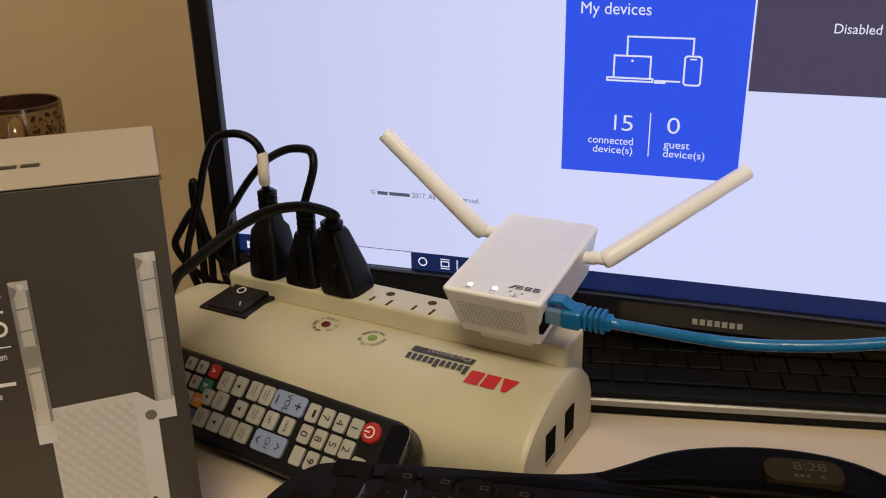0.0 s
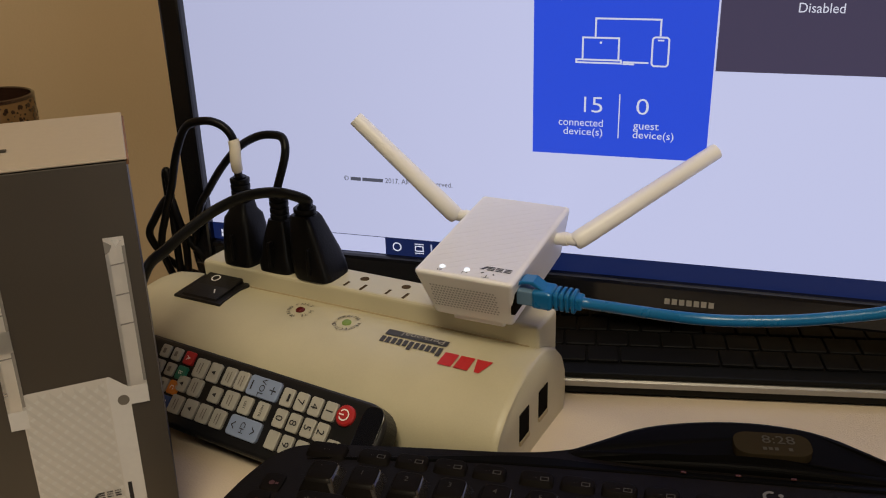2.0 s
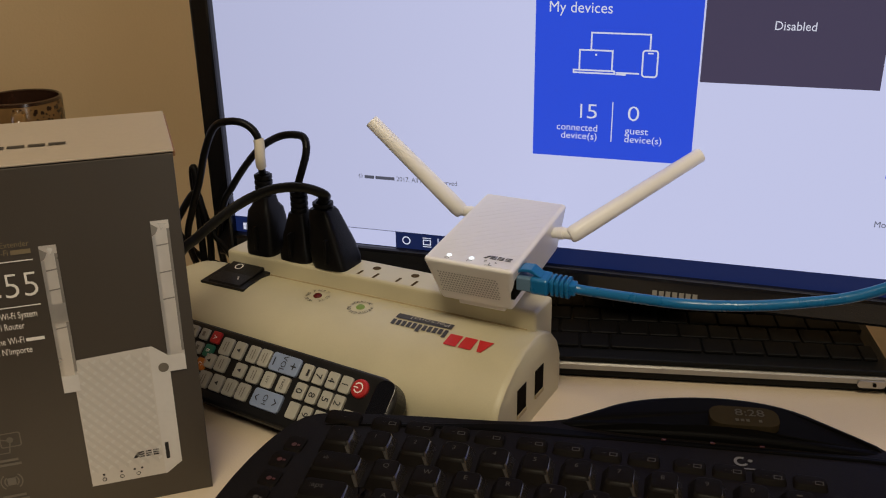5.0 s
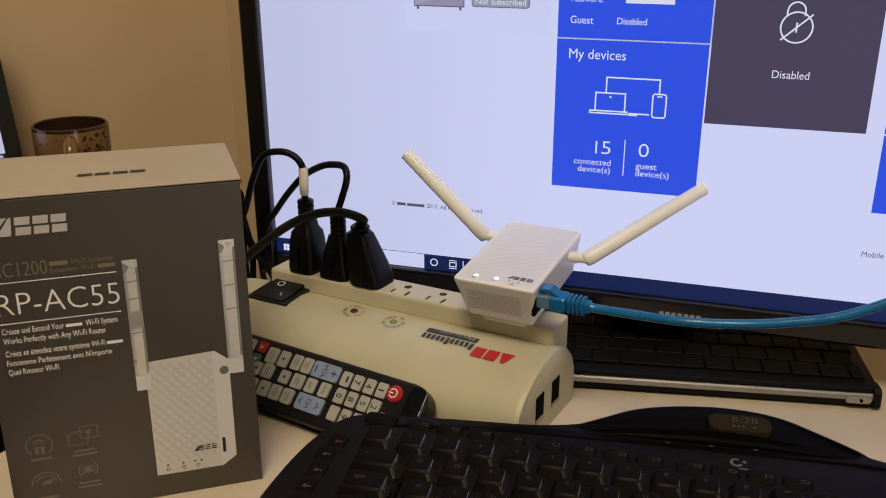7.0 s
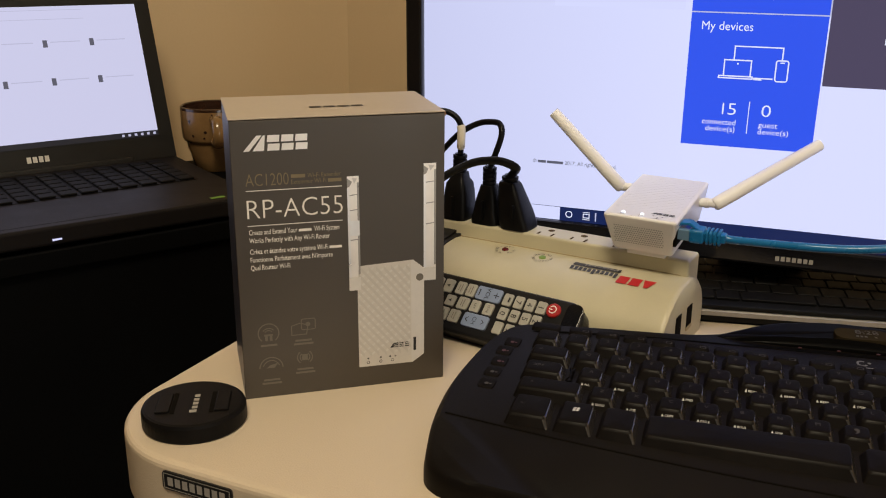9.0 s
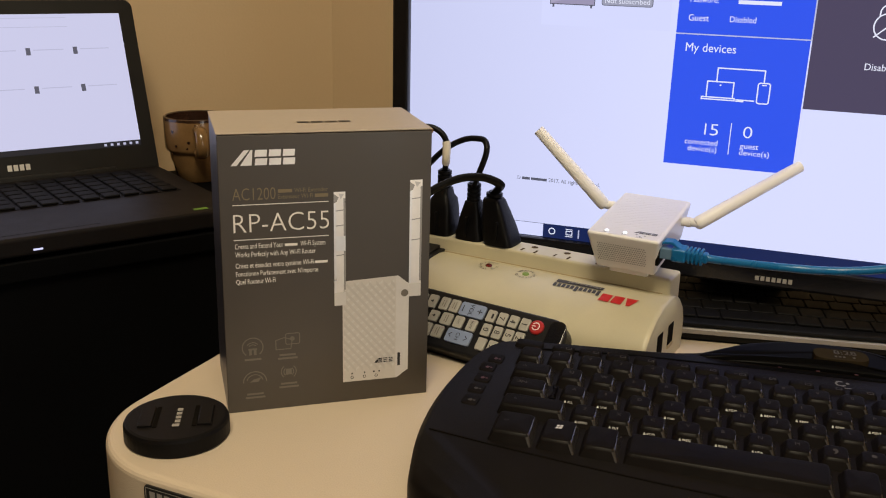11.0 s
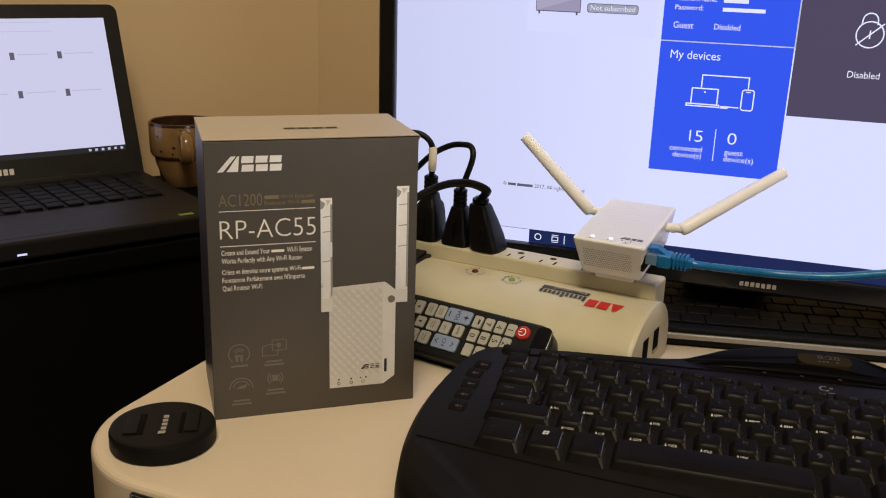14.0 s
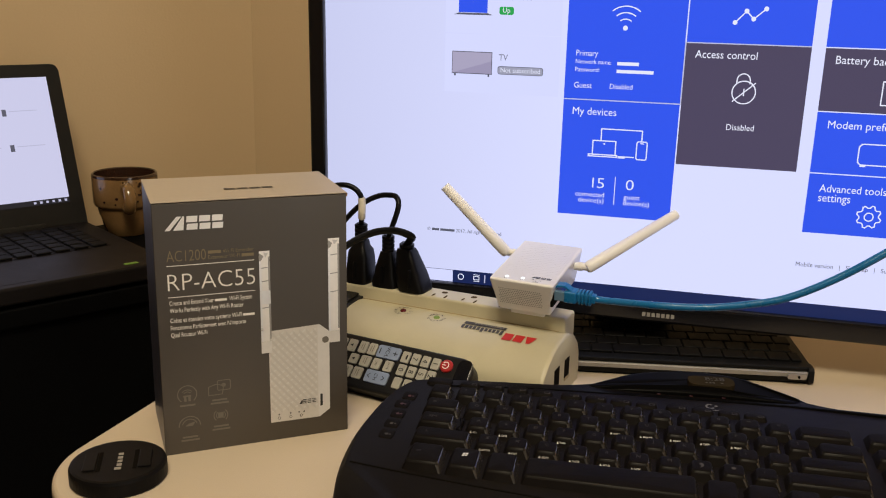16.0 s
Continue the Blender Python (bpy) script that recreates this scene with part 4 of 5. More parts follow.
# faceted weave on the lid
WEAVE = mat("faceted_white_plastic", (0.85, 0.83, 0.80), 0.36, vary=0.03, scale=40, fine=0.02)
t = WEAVE.node_tree
co, wave, turn_node, relief_node = (t.nodes.new("ShaderNode" + n) for n in ("TexCoord", "TexWave", "Mapping", "Bump"))
turn_node.inputs["Rotation"].default_value = (0, 0, radians(52))
wave.inputs["Scale"].default_value, wave.inputs["Distortion"].default_value = 62.0, 1.2
wave.wave_profile = "SAW"
relief_node.inputs["Strength"].default_value, relief_node.inputs["Distance"].default_value = 1.0, 0.0012
t.links.new(co.outputs["Object"], turn_node.inputs["Vector"])
t.links.new(turn_node.outputs[0], wave.inputs["Vector"])
t.links.new(wave.outputs["Fac"], relief_node.inputs["Height"])
t.links.new(relief_node.outputs[0], t.nodes["Principled BSDF"].inputs["Normal"])
ext_part("lid_weave", prism(rounded(0.0015, EW - 0.0015, 0.0012, EL - 0.0015, 0.002, 3), -0.001, 0.00012), WEAVE, body, "lid faceted in fine diagonal bands")
for k, x in enumerate((0.0118, 0.0250)):
    ext_part("status_light", move(lathe([(0, 0.0006), (0.0012, 0.0005), (0.0015, 0)], 14), at_xy(x, 0.0062 + 0.0006 * k, 0.0001)), LED, body, "lit white status light")
ext_part("lid_print", move(join(stroke(arc(0.0118, 0.0030, 0.0011, 120, 420, 12), 0.0003), rect(0.01165, 0.01195, 0.0030, 0.0044), stroke([(0.0238, 0.0022), (0.0238, 0.0040), (0.0262, 0.0040), (0.0262, 0.0032)], 0.0003), stroke([(0.0330, 0.0056), (0.0340, 0.0068)], 0.0008), stroke([(0.0392, 0.0062), (0.0402, 0.0052)], 0.0008), stroke([(0.0366, 0.0020), (0.0366, 0.0048)], 0.0004), rect(0.0346, 0.0386, 0.0018, 0.0022)), at_xy(0, 0, 0.0003)), GREY_INK, body)
mk = [sheared(0.0300, 0.0318, 0.0, 0.0036, 0.0026), *[rect(0.0338 + k * 0.0044, 0.0374 + k * 0.0044, yy, yy + 0.0009) for k in range(3) for yy in (0, 0.0014, 0.0028)]]
ext_part("maker_mark", move(join(*mk), Matrix.Translation((0.0008, 0.0092, 0.0003))), GREY_INK, body, "grey maker's mark")
# punched grille on the sloping front
fv = Vector((0, 0.0109, -EH))
gm = frame_of((0.0, 0.0, 0.0), (1, 0, 0), -fv) @ Matrix.Translation((0, 0, 0.00155))
dots = []
GRILLE = mat("grille_shadow", (0.42, 0.41, 0.40), 0.6)
for r in range(9):
    for k in range(21):
        x = 0.0068 + k * 0.0017 + (0.00085 if r % 2 else 0)
        dots.append(disc(x, -0.0085 - r * 0.0019, 0.00060, 6))
ext_part("grille", move(join(*dots), gm), GRILLE, body, "fine punched grille")
ext_part("mains_base", cuboid(0.0135, 0.0420, 0.0125, 0.050, -EH - 0.0036, -EH + 0.0004, 0.0010), WHITE_P, extender)
ext_part("port", cuboid(EW - 0.002, EW + 0.0001, 0.0045, 0.0215, -0.0200, -0.0045), HOLE, extender, "network port")
for side, base, tip in ((0, Vector((0.0165, 0.5029, 0.8360)), Vector((-0.0382, 0.5095, 0.8927))), (1, Vector((0.0826, 0.4626, 0.8340)), Vector((0.1602, 0.4851, 0.8758)))):
    inv = EXT.inverted()
    a, b = inv @ base, inv @ tip
    d = (b - a).normalized()
    n = (b - a).length
    rod = lathe([(0, -0.002), (0.0040, -0.002), (0.0049, -0.0008), (0.0052, 0.002), (0.0052, n * 0.12), (0.0044, n - 0.0008), (0.0040, n), (0, n)], 40)
    ant = part("antenna", move(rod, Matrix.Translation(a) @ d.to_track_quat("Z", "X").to_matrix().to_4x4()), ANT, extender, "ivory flat-ended antenna", True)
    x_side = 0.0 if side == 0 else EW
    part("hinge", tube([(x_side, a.y, a.z - 0.001), (x_side + (a.x - x_side) * 0.5, a.y, a.z), a], 0.0034, 14, 4), ANT, ant, "swivel joint", True)
    part("hinge_ring", tube([(x_side + (a.x - x_side) * 0.3, a.y, a.z - 0.0006), (x_side + (a.x - x_side) * 0.55, a.y, a.z)], 0.0039, 14, 3), WHITE_P, ant, "", True)

# ---- blue network cable ----
P0 = EXT @ Vector((EW - 0.010, 0.013, -0.0112))
ex = (EXT.to_3x3() @ Vector((1, 0, 0))).normalized()
cable = empty("network_cable", Matrix.Translation(P0), "blue network patch cable plugged into the extender", "cable")
inv = Matrix.Translation(P0).inverted() @ Matrix()
CM = Matrix.Translation(-P0) @ EXT @ Matrix.Translation((EW - 0.010, 0.013, -0.0112))
part("connector", move(cuboid(0.0, 0.0200, -0.0056, 0.0056, -0.0040, 0.0040, 0.0006), CM), CLEAR, cable, "clear modular connector")
part("latch", move(prism([(0.0095, 0.0046), (0.0120, 0.0066), (0.0160, 0.0072), (0.0215, 0.0052), (0.0235, 0.0052), (0.0180, 0.0090), (0.0120, 0.0086), (0.0088, 0.0060)], -0.004, 0.004, 0.0005), CM @ Matrix(((1, 0, 0, 0), (0, 0, 1, 0), (0, 1, 0, 0), (0, 0, 0, 1)))), BLUE_C, cable, "curved blue latch guard")
part("boot", move(join(cuboid(0.0175, 0.0280, -0.0062, 0.0062, -0.0050, 0.0050, 0.0018, 3), *[move(prism(rounded(-0.0056, 0.0056, -0.0050, 0.0050, 0.003, 4), 0.0, 0.0017, 0.0004), Matrix.Translation((0.0290 + k * 0.0028, 0, 0)) @ Matrix.Rotation(radians(90), 4, "Y")) for k in range(4)], move(cuboid(0.027, 0.0425, -0.0036, 0.0036, -0.0034, 0.0034, 0.0012), Matrix())), CM), BLUE_C, cable, "ribbed blue boot")
start = P0 + ex * 0.040
pts = [start, start + ex * 0.012, Vector((0.1244, 0.3757, 0.8286)), Vector((0.1545, 0.3690, 0.8299)), Vector((0.1795, 0.3606, 0.8349)), Vector((0.2075, 0.3514, 0.8436)), Vector((0.2424, 0.3430, 0.8632)), Vector((0.2830, 0.3368, 0.8914)), Vector((0.3342, 0.3383, 0.9222)), Vector((0.4220, 0.3542, 0.9480)), Vector((0.5059, 0.3908, 0.9074)), Vector((0.5706, 0.4489, 0.8053)), Vector((0.60, 0.53, T + 0.0035))]
part("jacket", tube([p - P0 for p in pts], 0.0028, 14, 10), BLUE_C, cable, "round blue jacket", True)

# ---- remote control ----
REM = frame_of((-0.0385, 0.3859, 0.7744), (-0.8456, 0.5337, -0.0108), (-0.3784, -0.5978, -0.7071)) @ Matrix.Scale(1.027, 4)
# x runs along the length from the power key, y across towards the table, z out of the key face
remote = empty("remote_control", REM, "black remote control with pale keys, leaning on the surge protector", "remote control")


def face_part(name, bm, material, parent, label=""):
    """Drawn with depth as positive z; turned over so that the depth lies behind the key face."""
    bm.transform(Matrix.Diagonal((1, 1, -1, 1)))
    bmesh.ops.reverse_faces(bm, faces=bm.faces)
    return part(name, bm, material, parent, label)


bm = prism(rounded(-0.0225, 0.190, -0.0100, 0.0335, 0.013, 8), 0.0, 0.0150, 0.0025, 3)
face_part("case", bm, BLACK, remote, "black plastic case")
face_part("gloss_end", prism(rounded(-0.0205, -0.0085, -0.0085, 0.032, 0.005, 5), -0.0004, 0.002, 0.0003), BEZEL, remote)


def key(x, y, w, h, material, name="key", label="", turn=0.0):
    """A soft key whose x is along the remote; it stands out towards the user."""
    bm = prism(rounded(-w / 2, w / 2, -h / 2, h / 2, min(w, h) * 0.16, 3), -0.0016, 0.001, 0.0004, 2)
    return face_part(name, move(bm, at_xy(x, y)), material, remote, label)


def key_print(ob, body, x, y, h, material=INK):
    g = glyphs(body, 0, h)
    xs = [v.co.x for v in g.verts]
    w = max(xs)
    # writing runs across the remote, its top towards the power key
    m = Matrix.Translation((x, y, -0.0019)) @ Matrix(((0, -1, 0, 0), (1, 0, 0, 0), (0, 0, 1, 0), (0, 0, 0, 1))) @ Matrix.Translation((-w / 2, -h / 2, 0))
    bm = move(g, m)
    return face_part("legend", bm, material, ob)


k = face_part("power_key", move(lathe([(0, -0.0022), (0.0044, -0.0020), (0.0052, -0.0012), (0.0054, 0.001)], 28), at_xy(0, 0)), R_RED, remote, "round red power key")
face_part("legend", move(join(stroke(arc(0, 0, 0.0026, 30, 330, 18), 0.0007), rect(0.0, 0.0030, -0.00035, 0.00035)), at_xy(0, 0, -0.0025)), WHITE_INK, k)
COLS = (0.0004, 0.0112, 0.0222)
for i, row in enumerate((("1", "2", "3"), ("4", "5", "6"), ("7", "8", "9"), ("-", "0", ""))):
    for j, ch in enumerate(row):
        x, y = 0.0090 + i * 0.0090 - (0.0008 * j if i else 0), COLS[j]
        ob = key(x, y, 0.0070, 0.0094, R_KEY)
        if ch:
            key_print(ob, ch, x, y, 0.0042)
ob = key(0.0002, 0.0165, 0.0070, 0.0080, R_KEY)
v = key(0.0520, -0.0002, 0.0205, 0.0105, R_KEYB, "volume_key", "blue-grey rocker key")
key_print(v, "VOL", 0.0525, -0.0002, 0.0034)
key_print(v, "+", 0.0460, -0.0002, 0.0050)
face_part("legend", move(rect(-0.0004, 0.0004, -0.0024, 0.0024), at_xy(0.0595, -0.0002, -0.0019)), INK, v)
c = key(0.0535, 0.0216, 0.0205, 0.0105, R_KEYB, "channel_key", "blue-grey rocker key")
key_print(c, "CH", 0.0540, 0.0216, 0.0030)
for s in (-1, 1):
    face_part("legend", move(stroke([(0.0030 * s, -0.0018), (0.0046 * s, 0), (0.0030 * s, 0.0018)] if 0 else [(0.0055 * s, -0.0018), (0.0075 * s, 0), (0.0055 * s, 0.0018)], 0.0006), at_xy(0.0537, 0.0216, -0.0019)), INK, c)
for x, body in ((0.0475, "MUTE"), (0.0585, "LIST")):
    ob = key(x, 0.0108, 0.0075, 0.0092, R_KEY)
    key_print(ob, body, x, 0.0108, 0.0016)
for x, y, w, h in ((0.0672, -0.0002, 0.0075, 0.0100), (0.0760, -0.0002, 0.0075, 0.0100), (0.0690, 0.0108, 0.0090, 0.0095), (0.0715, 0.0216, 0.0085, 0.0098), (0.0815, 0.0216, 0.0085, 0.0098), (0.0866, 0.0002, 0.0075, 0.0105), (0.0966, 0.0002, 0.0085, 0.0105), (0.0945, 0.0105, 0.0085, 0.0095), (0.0800, 0.0108, 0.0075, 0.0085), (0.1040, 0.0108, 0.0075, 0.0085), (0.0915, 0.0216, 0.0085, 0.0098), (0.1020, 0.0218, 0.0085, 0.0098)):
    ob = key(x, y, w, h, R_KEY)
    if (round(x, 4), round(y, 4)) in ((0.0866, 0.0002), (0.0800, 0.0108), (0.1040, 0.0108), (0.0915, 0.0216)):
        face_part("legend", move(plate([(-0.0012, -0.0012), (0.0014, 0), (-0.0012, 0.0012)]), at_xy(x, y, -0.0019)), INK, ob)
    else:
        face_part("legend", move(join(rect(-0.0013, -0.0007, -0.0030, 0.0030), rect(0.0006, 0.0011, -0.0024, 0.0024)), at_xy(x, y, -0.0019)), FAINT_INK, ob)
for j, (material, label) in enumerate(((R_RED, "red letter key"), (R_GRN, "green letter key"), (R_ORG, "orange letter key"), (R_BLU, "blue letter key"))):
    ob = key(0.1070 + 0.001 * j, -0.0030 + j * 0.0086, 0.0068, 0.0074, material, "key", label)
    key_print(ob, "ABCD"[j], 0.1070 + 0.001 * j, -0.0030 + j * 0.0086, 0.0026, WHITE_INK)
for i in range(2):
    for j in range(4):
        ob = key(0.1165 + i * 0.0088, -0.0030 + j * 0.0086, 0.0062, 0.0070, R_KEY)
        face_part("legend", move(rect(-0.0010, 0.0010, -0.0014, 0.0014), at_xy(0.1165 + i * 0.0088, -0.0030 + j * 0.0086, -0.0019)), FAINT_INK, ob)


# ---- black keyboard in front ----
KB = pose(-0.0216, 0.2496, T, 0, 0, -8.49) @ Matrix.Scale(1.047, 4)
keyboard = empty("keyboard", KB, "worn black curved keyboard with a small clock display", "keyboard")
XR = 0.378


def outline(inset=0.0):
    pts = [(-0.0815, -0.050), (-0.0850, -0.035), (-0.0880, -0.008), (-0.0872, 0.022), (-0.0835, 0.048), (-0.0780, 0.070), (-0.0700, 0.090), (-0.0600, 0.1035), (-0.046, 0.1065), (-0.013, 0.1085), (0.014, 0.1095), (0.042, 0.1105), (0.064, 0.1145), (0.080, 0.1215), (0.098, 0.1325), (0.122, 0.1380), (0.150, 0.1400), (0.178, 0.1355), (0.198, 0.1215), (0.214, 0.1105), (0.234, 0.1025), (0.268, 0.0945), (0.33, 0.0850), (0.352, 0.080), (0.362, 0.070), (0.372, 0.042), (0.378, 0.015), (0.381, -0.015), (0.381, -0.04), (0.376, -0.058), (0.33, -0.072), (0.25, -0.078), (0.15, -0.080), (0.05, -0.077), (-0.03, -0.068), (-0.068, -0.060)]
    for _ in range(2):
        pts = [q for a, b in zip(pts, pts[1:] + pts[:1]) for q in ((0.75 * a[0] + 0.25 * b[0], 0.75 * a[1] + 0.25 * b[1]), (0.25 * a[0] + 0.75 * b[0], 0.25 * a[1] + 0.75 * b[1]))]
    c = Vector((0.15, 0.02))
    return [tuple(Vector(p) + (c - Vector(p)).normalized() * inset) for p in pts]


def kb_surface(x, y):
    """Height of the deck above the table: it rises gently to the back."""
    return 0.020 + 0.11 * max(y, -0.085)


bm = bmesh.new()
levels = [(0.0, 0.0, None), (0.0, 0.0, 0.35), (0.0012, 0.0, 0.80), (0.0050, 0.0, 1.0)]
rings = []
for inset, _, f in levels:
    ring = []
    for x, y in outline(inset):
        z = 0.0 if f is None else f * kb_surface(x, y)
        ring.append(bm.verts.new((x, y, z)))
    rings.append(ring)
n = len(rings[0])
for a, b in zip(rings, rings[1:]):
    for i in range(n):
        bm.faces.new((a[i], a[(i + 1) % n], b[(i + 1) % n], b[i]))
bm.faces.new(list(reversed(rings[0])))
f = bm.faces.new(rings[-1])
bmesh.ops.triangulate(bm, faces=[f])
bmesh.ops.recalc_face_normals(bm, faces=bm.faces)
part("deck", bm, PALM, keyboard, "satin black deck and palm rest", smooth=True)


LEAN = -0.098


def bow(x):
    """The key rows run slightly askew to the case."""
    return LEAN * x


def cap_mesh(w, d, h=0.0075):
    """A dished keycap with a wide skirt and rounded rims, glints coloured into its right and front."""
    bm = bmesh.new()
    g = 0.0008

    def ring(x, y, r, z, dy=0.0, sag=0.0):
        return [bm.verts.new((px, py + dy, z - (sag if abs(px) < x * 0.6 else 0))) for px, py in rounded(-x, x, -y, y, r, 2)]

    k = min(1.0, h / 0.0062)
    rings = [ring(w / 2 - g, d / 2 - g, 0.0012, 0), ring(w / 2 - 0.0030 * k, d / 2 - 0.0030 * k, 0.0018, h * 0.72, 0.0011), ring(w / 2 - 0.0036 * k, d / 2 - 0.0036 * k, 0.0022, h * 0.94, 0.0013), ring(w / 2 - 0.0046 * k, d / 2 - 0.0044 * k, 0.0022, h, 0.0013)]
    n = len(rings[0])
    for q, (a, b) in enumerate(zip(rings, rings[1:])):
        for s in range(n):
            f = bm.faces.new((a[s], a[(s + 1) % n], b[(s + 1) % n], b[s]))
            f.smooth = True
            # right flanks take the painted glint, front rims the painted sheen
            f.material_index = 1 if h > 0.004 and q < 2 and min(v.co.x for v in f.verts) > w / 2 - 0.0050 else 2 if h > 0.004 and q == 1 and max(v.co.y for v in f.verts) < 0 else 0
    c = bm.verts.new((0, 0.0015, h - 0.0007 * k))
    for s in range(n):
        bm.faces.new((rings[-1][s], rings[-1][(s + 1) % n], c)).smooth = True
    mesh = bpy.data.meshes.new("key")
    bm.normal_update()
    bm.to_mesh(mesh)
    bm.free()
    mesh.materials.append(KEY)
    mesh.materials.append(KEY_GLINT)
    mesh.materials.append(KEY_SHEEN)
    return mesh


caps = {}
U = 0.0186


def kb_key(x0, row_y, w, ch="", depth=U, front="", h=0.0062):
    """A key whose left edge stands at x0."""
    size = (round(w, 5), round(depth, 5), h)
    if size not in caps:
        caps[size] = cap_mesh(w, depth, h)
    x = x0 + w / 2
    y = row_y + bow(x)
    m = Matrix.Translation((x, y, kb_surface(x, y) - 0.0005)) @ Matrix.Rotation(math.atan(LEAN), 4, "Z") @ Matrix.Rotation(math.atan(0.11), 4, "X")
    ob = part_mesh("key", caps[size], KEY, keyboard, "", False, m)
    if ch:
        g = glyphs(ch, 0.0, 0.0026 if len(ch) == 1 else 0.0020)
        gx = -w / 2 + (0.0078 if len(ch) == 1 else 0.0060)
        part("legend", move(g, at_xy(gx, 0.0016 if depth >= U else -0.0012, h - 0.0002)), LEGEND, ob)
    if front:
        mark = plate([(-0.0014, 0), (0, 0), (-0.0007, 0.0016)])
        word = move(glyphs(front, 0.0, 0.0012, bold=0.012), at_xy(0.0006, 0.0001)) if front.isalpha() else join(*[rect(0.0008 + q * 0.0012, 0.0016 + q * 0.0012, 0.0001, 0.0012) for q in range(int(front))])
        part("legend", move(join(mark, word), Matrix.Translation((-w / 2 + 0.0062, -depth / 2 + 0.0020, 0.0024)) @ Matrix.Rotation(radians(54), 4, "X")), LEGEND_W, ob, "white print on the key's front")
    return ob


ROW_N, ROW_Q, ROW_A, ROW_Z, ROW_B = 0.0779, 0.0592, 0.0405, 0.0218, -0.0012
KL0 = -0.0436
for i, ch in enumerate("`1234567890-="):
    kb_key(KL0 + i * U, ROW_N, U, ch)
kb_key(KL0 + 13 * U, ROW_N, 2 * U)
kb_key(KL0 - 0.0010, ROW_Q, 0.0276, "tab")
for i, ch in enumerate("QWERTYUIOP[]"):
    kb_key(-0.0170 + i * U, ROW_Q, U, ch, front={"Y": "REDO", "U": "5", "I": "4", "O": "OPEN", "P": "PRINT"}.get(ch, ""))
kb_key(-0.0170 + 12 * U, ROW_Q, 0.0310)
kb_key(KL0 - 0.0022, ROW_A, 0.0272, "caps")
kb_key(-0.0186, ROW_A, 0.0044, h=0.0030)
for i, ch in enumerate("ASDFGHJKL;'"):
    kb_key(-0.0140 + i * U, ROW_A, U, ch, front={"A": "ALL", "S": "SAVE", "F": "FIND"}.get(ch, ""))
kb_key(-0.0140 + 11 * U, ROW_A, 0.0440)
kb_key(KL0 - 0.0034, ROW_Z, 0.0404, "shift")
for i, ch in enumerate("ZXCVBNM,./"):
    kb_key(-0.0066 + i * U, ROW_Z, U, ch, front={"Z": "UNDO", "X": "CUT", "C": "COPY", "V": "PASTE", "B": "BOLD", "N": "NEW"}.get(ch, ""))
kb_key(-0.0066 + 10 * U, ROW_Z, 0.0520)
DEEP = 0.0262
for i, (x0, x1) in enumerate(((-0.0476, -0.0213), (-0.0213, 0.0016), (0.0016, 0.0243), (0.0243, 0.1300), (0.1300, 0.1530), (0.1530, 0.1760), (0.1760, 0.1990), (0.1990, 0.2280))):
    ob = kb_key(x0, ROW_B, x1 - x0, "ctrl" if i == 0 else "", DEEP)
    if i == 1:
        for a, b, k in ((-0.0020, 0.0042, 0), (-0.0002, 0.0044, 1), (-0.0023, 0.0023, 2), (-0.0005, 0.0025, 3)):
            part("legend", move(plate([(a, b), (a + 0.0015, b + 0.0002), (a + 0.0018, b + 0.0018), (a + 0.0003, b + 0.0016)]), at_xy(0, 0, 0.0059)), LEGEND_W, ob, "white pane of the window mark")
for i in range(4):
    for j in range(3):
        kb_key(0.2400 + j * U, ROW_N - i * 0.0187, U)
for i in range(5):
    for j in range(3 if i else 4):
        kb_key(0.2990 + j * 0.0178, ROW_N - i * 0.0187, 0.0178)
for i in range(12):
    x = -0.0235 + i * 0.0170 + 0.0030 * (i // 4)
    ob = kb_key(x, 0.0955, 0.0164, "F%d" % (i + 1), 0.0092, h=0.0026)
    part("legend", move(stroke([(0.0018, -0.0010), (0.0050, -0.0010), (0.0050, 0.0010), (0.0018, 0.0010)], 0.0004, True), at_xy(0, 0, 0.0027)), LEGEND, ob)
kb_key(-0.0470, 0.0955, 0.0200, "esc", 0.0100, h=0.0024)
ICON_R = mat("dim_red_key_print", (0.055, 0.012, 0.009), 0.5)
for i, (x, y) in enumerate(((-0.0554, 0.0775), (-0.0590, 0.0665), (-0.0598, 0.0535), (-0.0618, 0.0410), (-0.0630, 0.0280))):
    ob = part_mesh("media_key", caps.setdefault("media", cap_mesh(0.0105, 0.0108, 0.0009)), KEY, keyboard, "flat side key", False, Matrix.Translation((x, y, kb_surface(x, y) - 0.0002)) @ Matrix.Rotation(radians(-8), 4, "Z") @ Matrix.Rotation(math.atan(0.11), 4, "X"))
    part("legend", move(join(disc(0, 0, 0.0013, 10), rect(0.0016, 0.0030, -0.0006, 0.0006)), at_xy(0, 0, 0.0011)), ICON_R if i < 3 else LEGEND, ob)
# raised display hump
hump = [(0.058, 0.1085), (0.080, 0.1175), (0.098, 0.1285), (0.122, 0.1340), (0.150, 0.1360), (0.177, 0.1318), (0.198, 0.1175), (0.222, 0.1040), (0.205, 0.1005), (0.150, 0.1030), (0.100, 0.1040)]
for _ in range(2):
    hump = [q for a, b in zip(hump, hump[1:] + hump[:1]) for q in ((0.75 * a[0] + 0.25 * b[0], 0.75 * a[1] + 0.25 * b[1]), (0.25 * a[0] + 0.75 * b[0], 0.25 * a[1] + 0.75 * b[1]))]
bm = prism(hump, 0.0, 0.0105, 0.0035, 5)
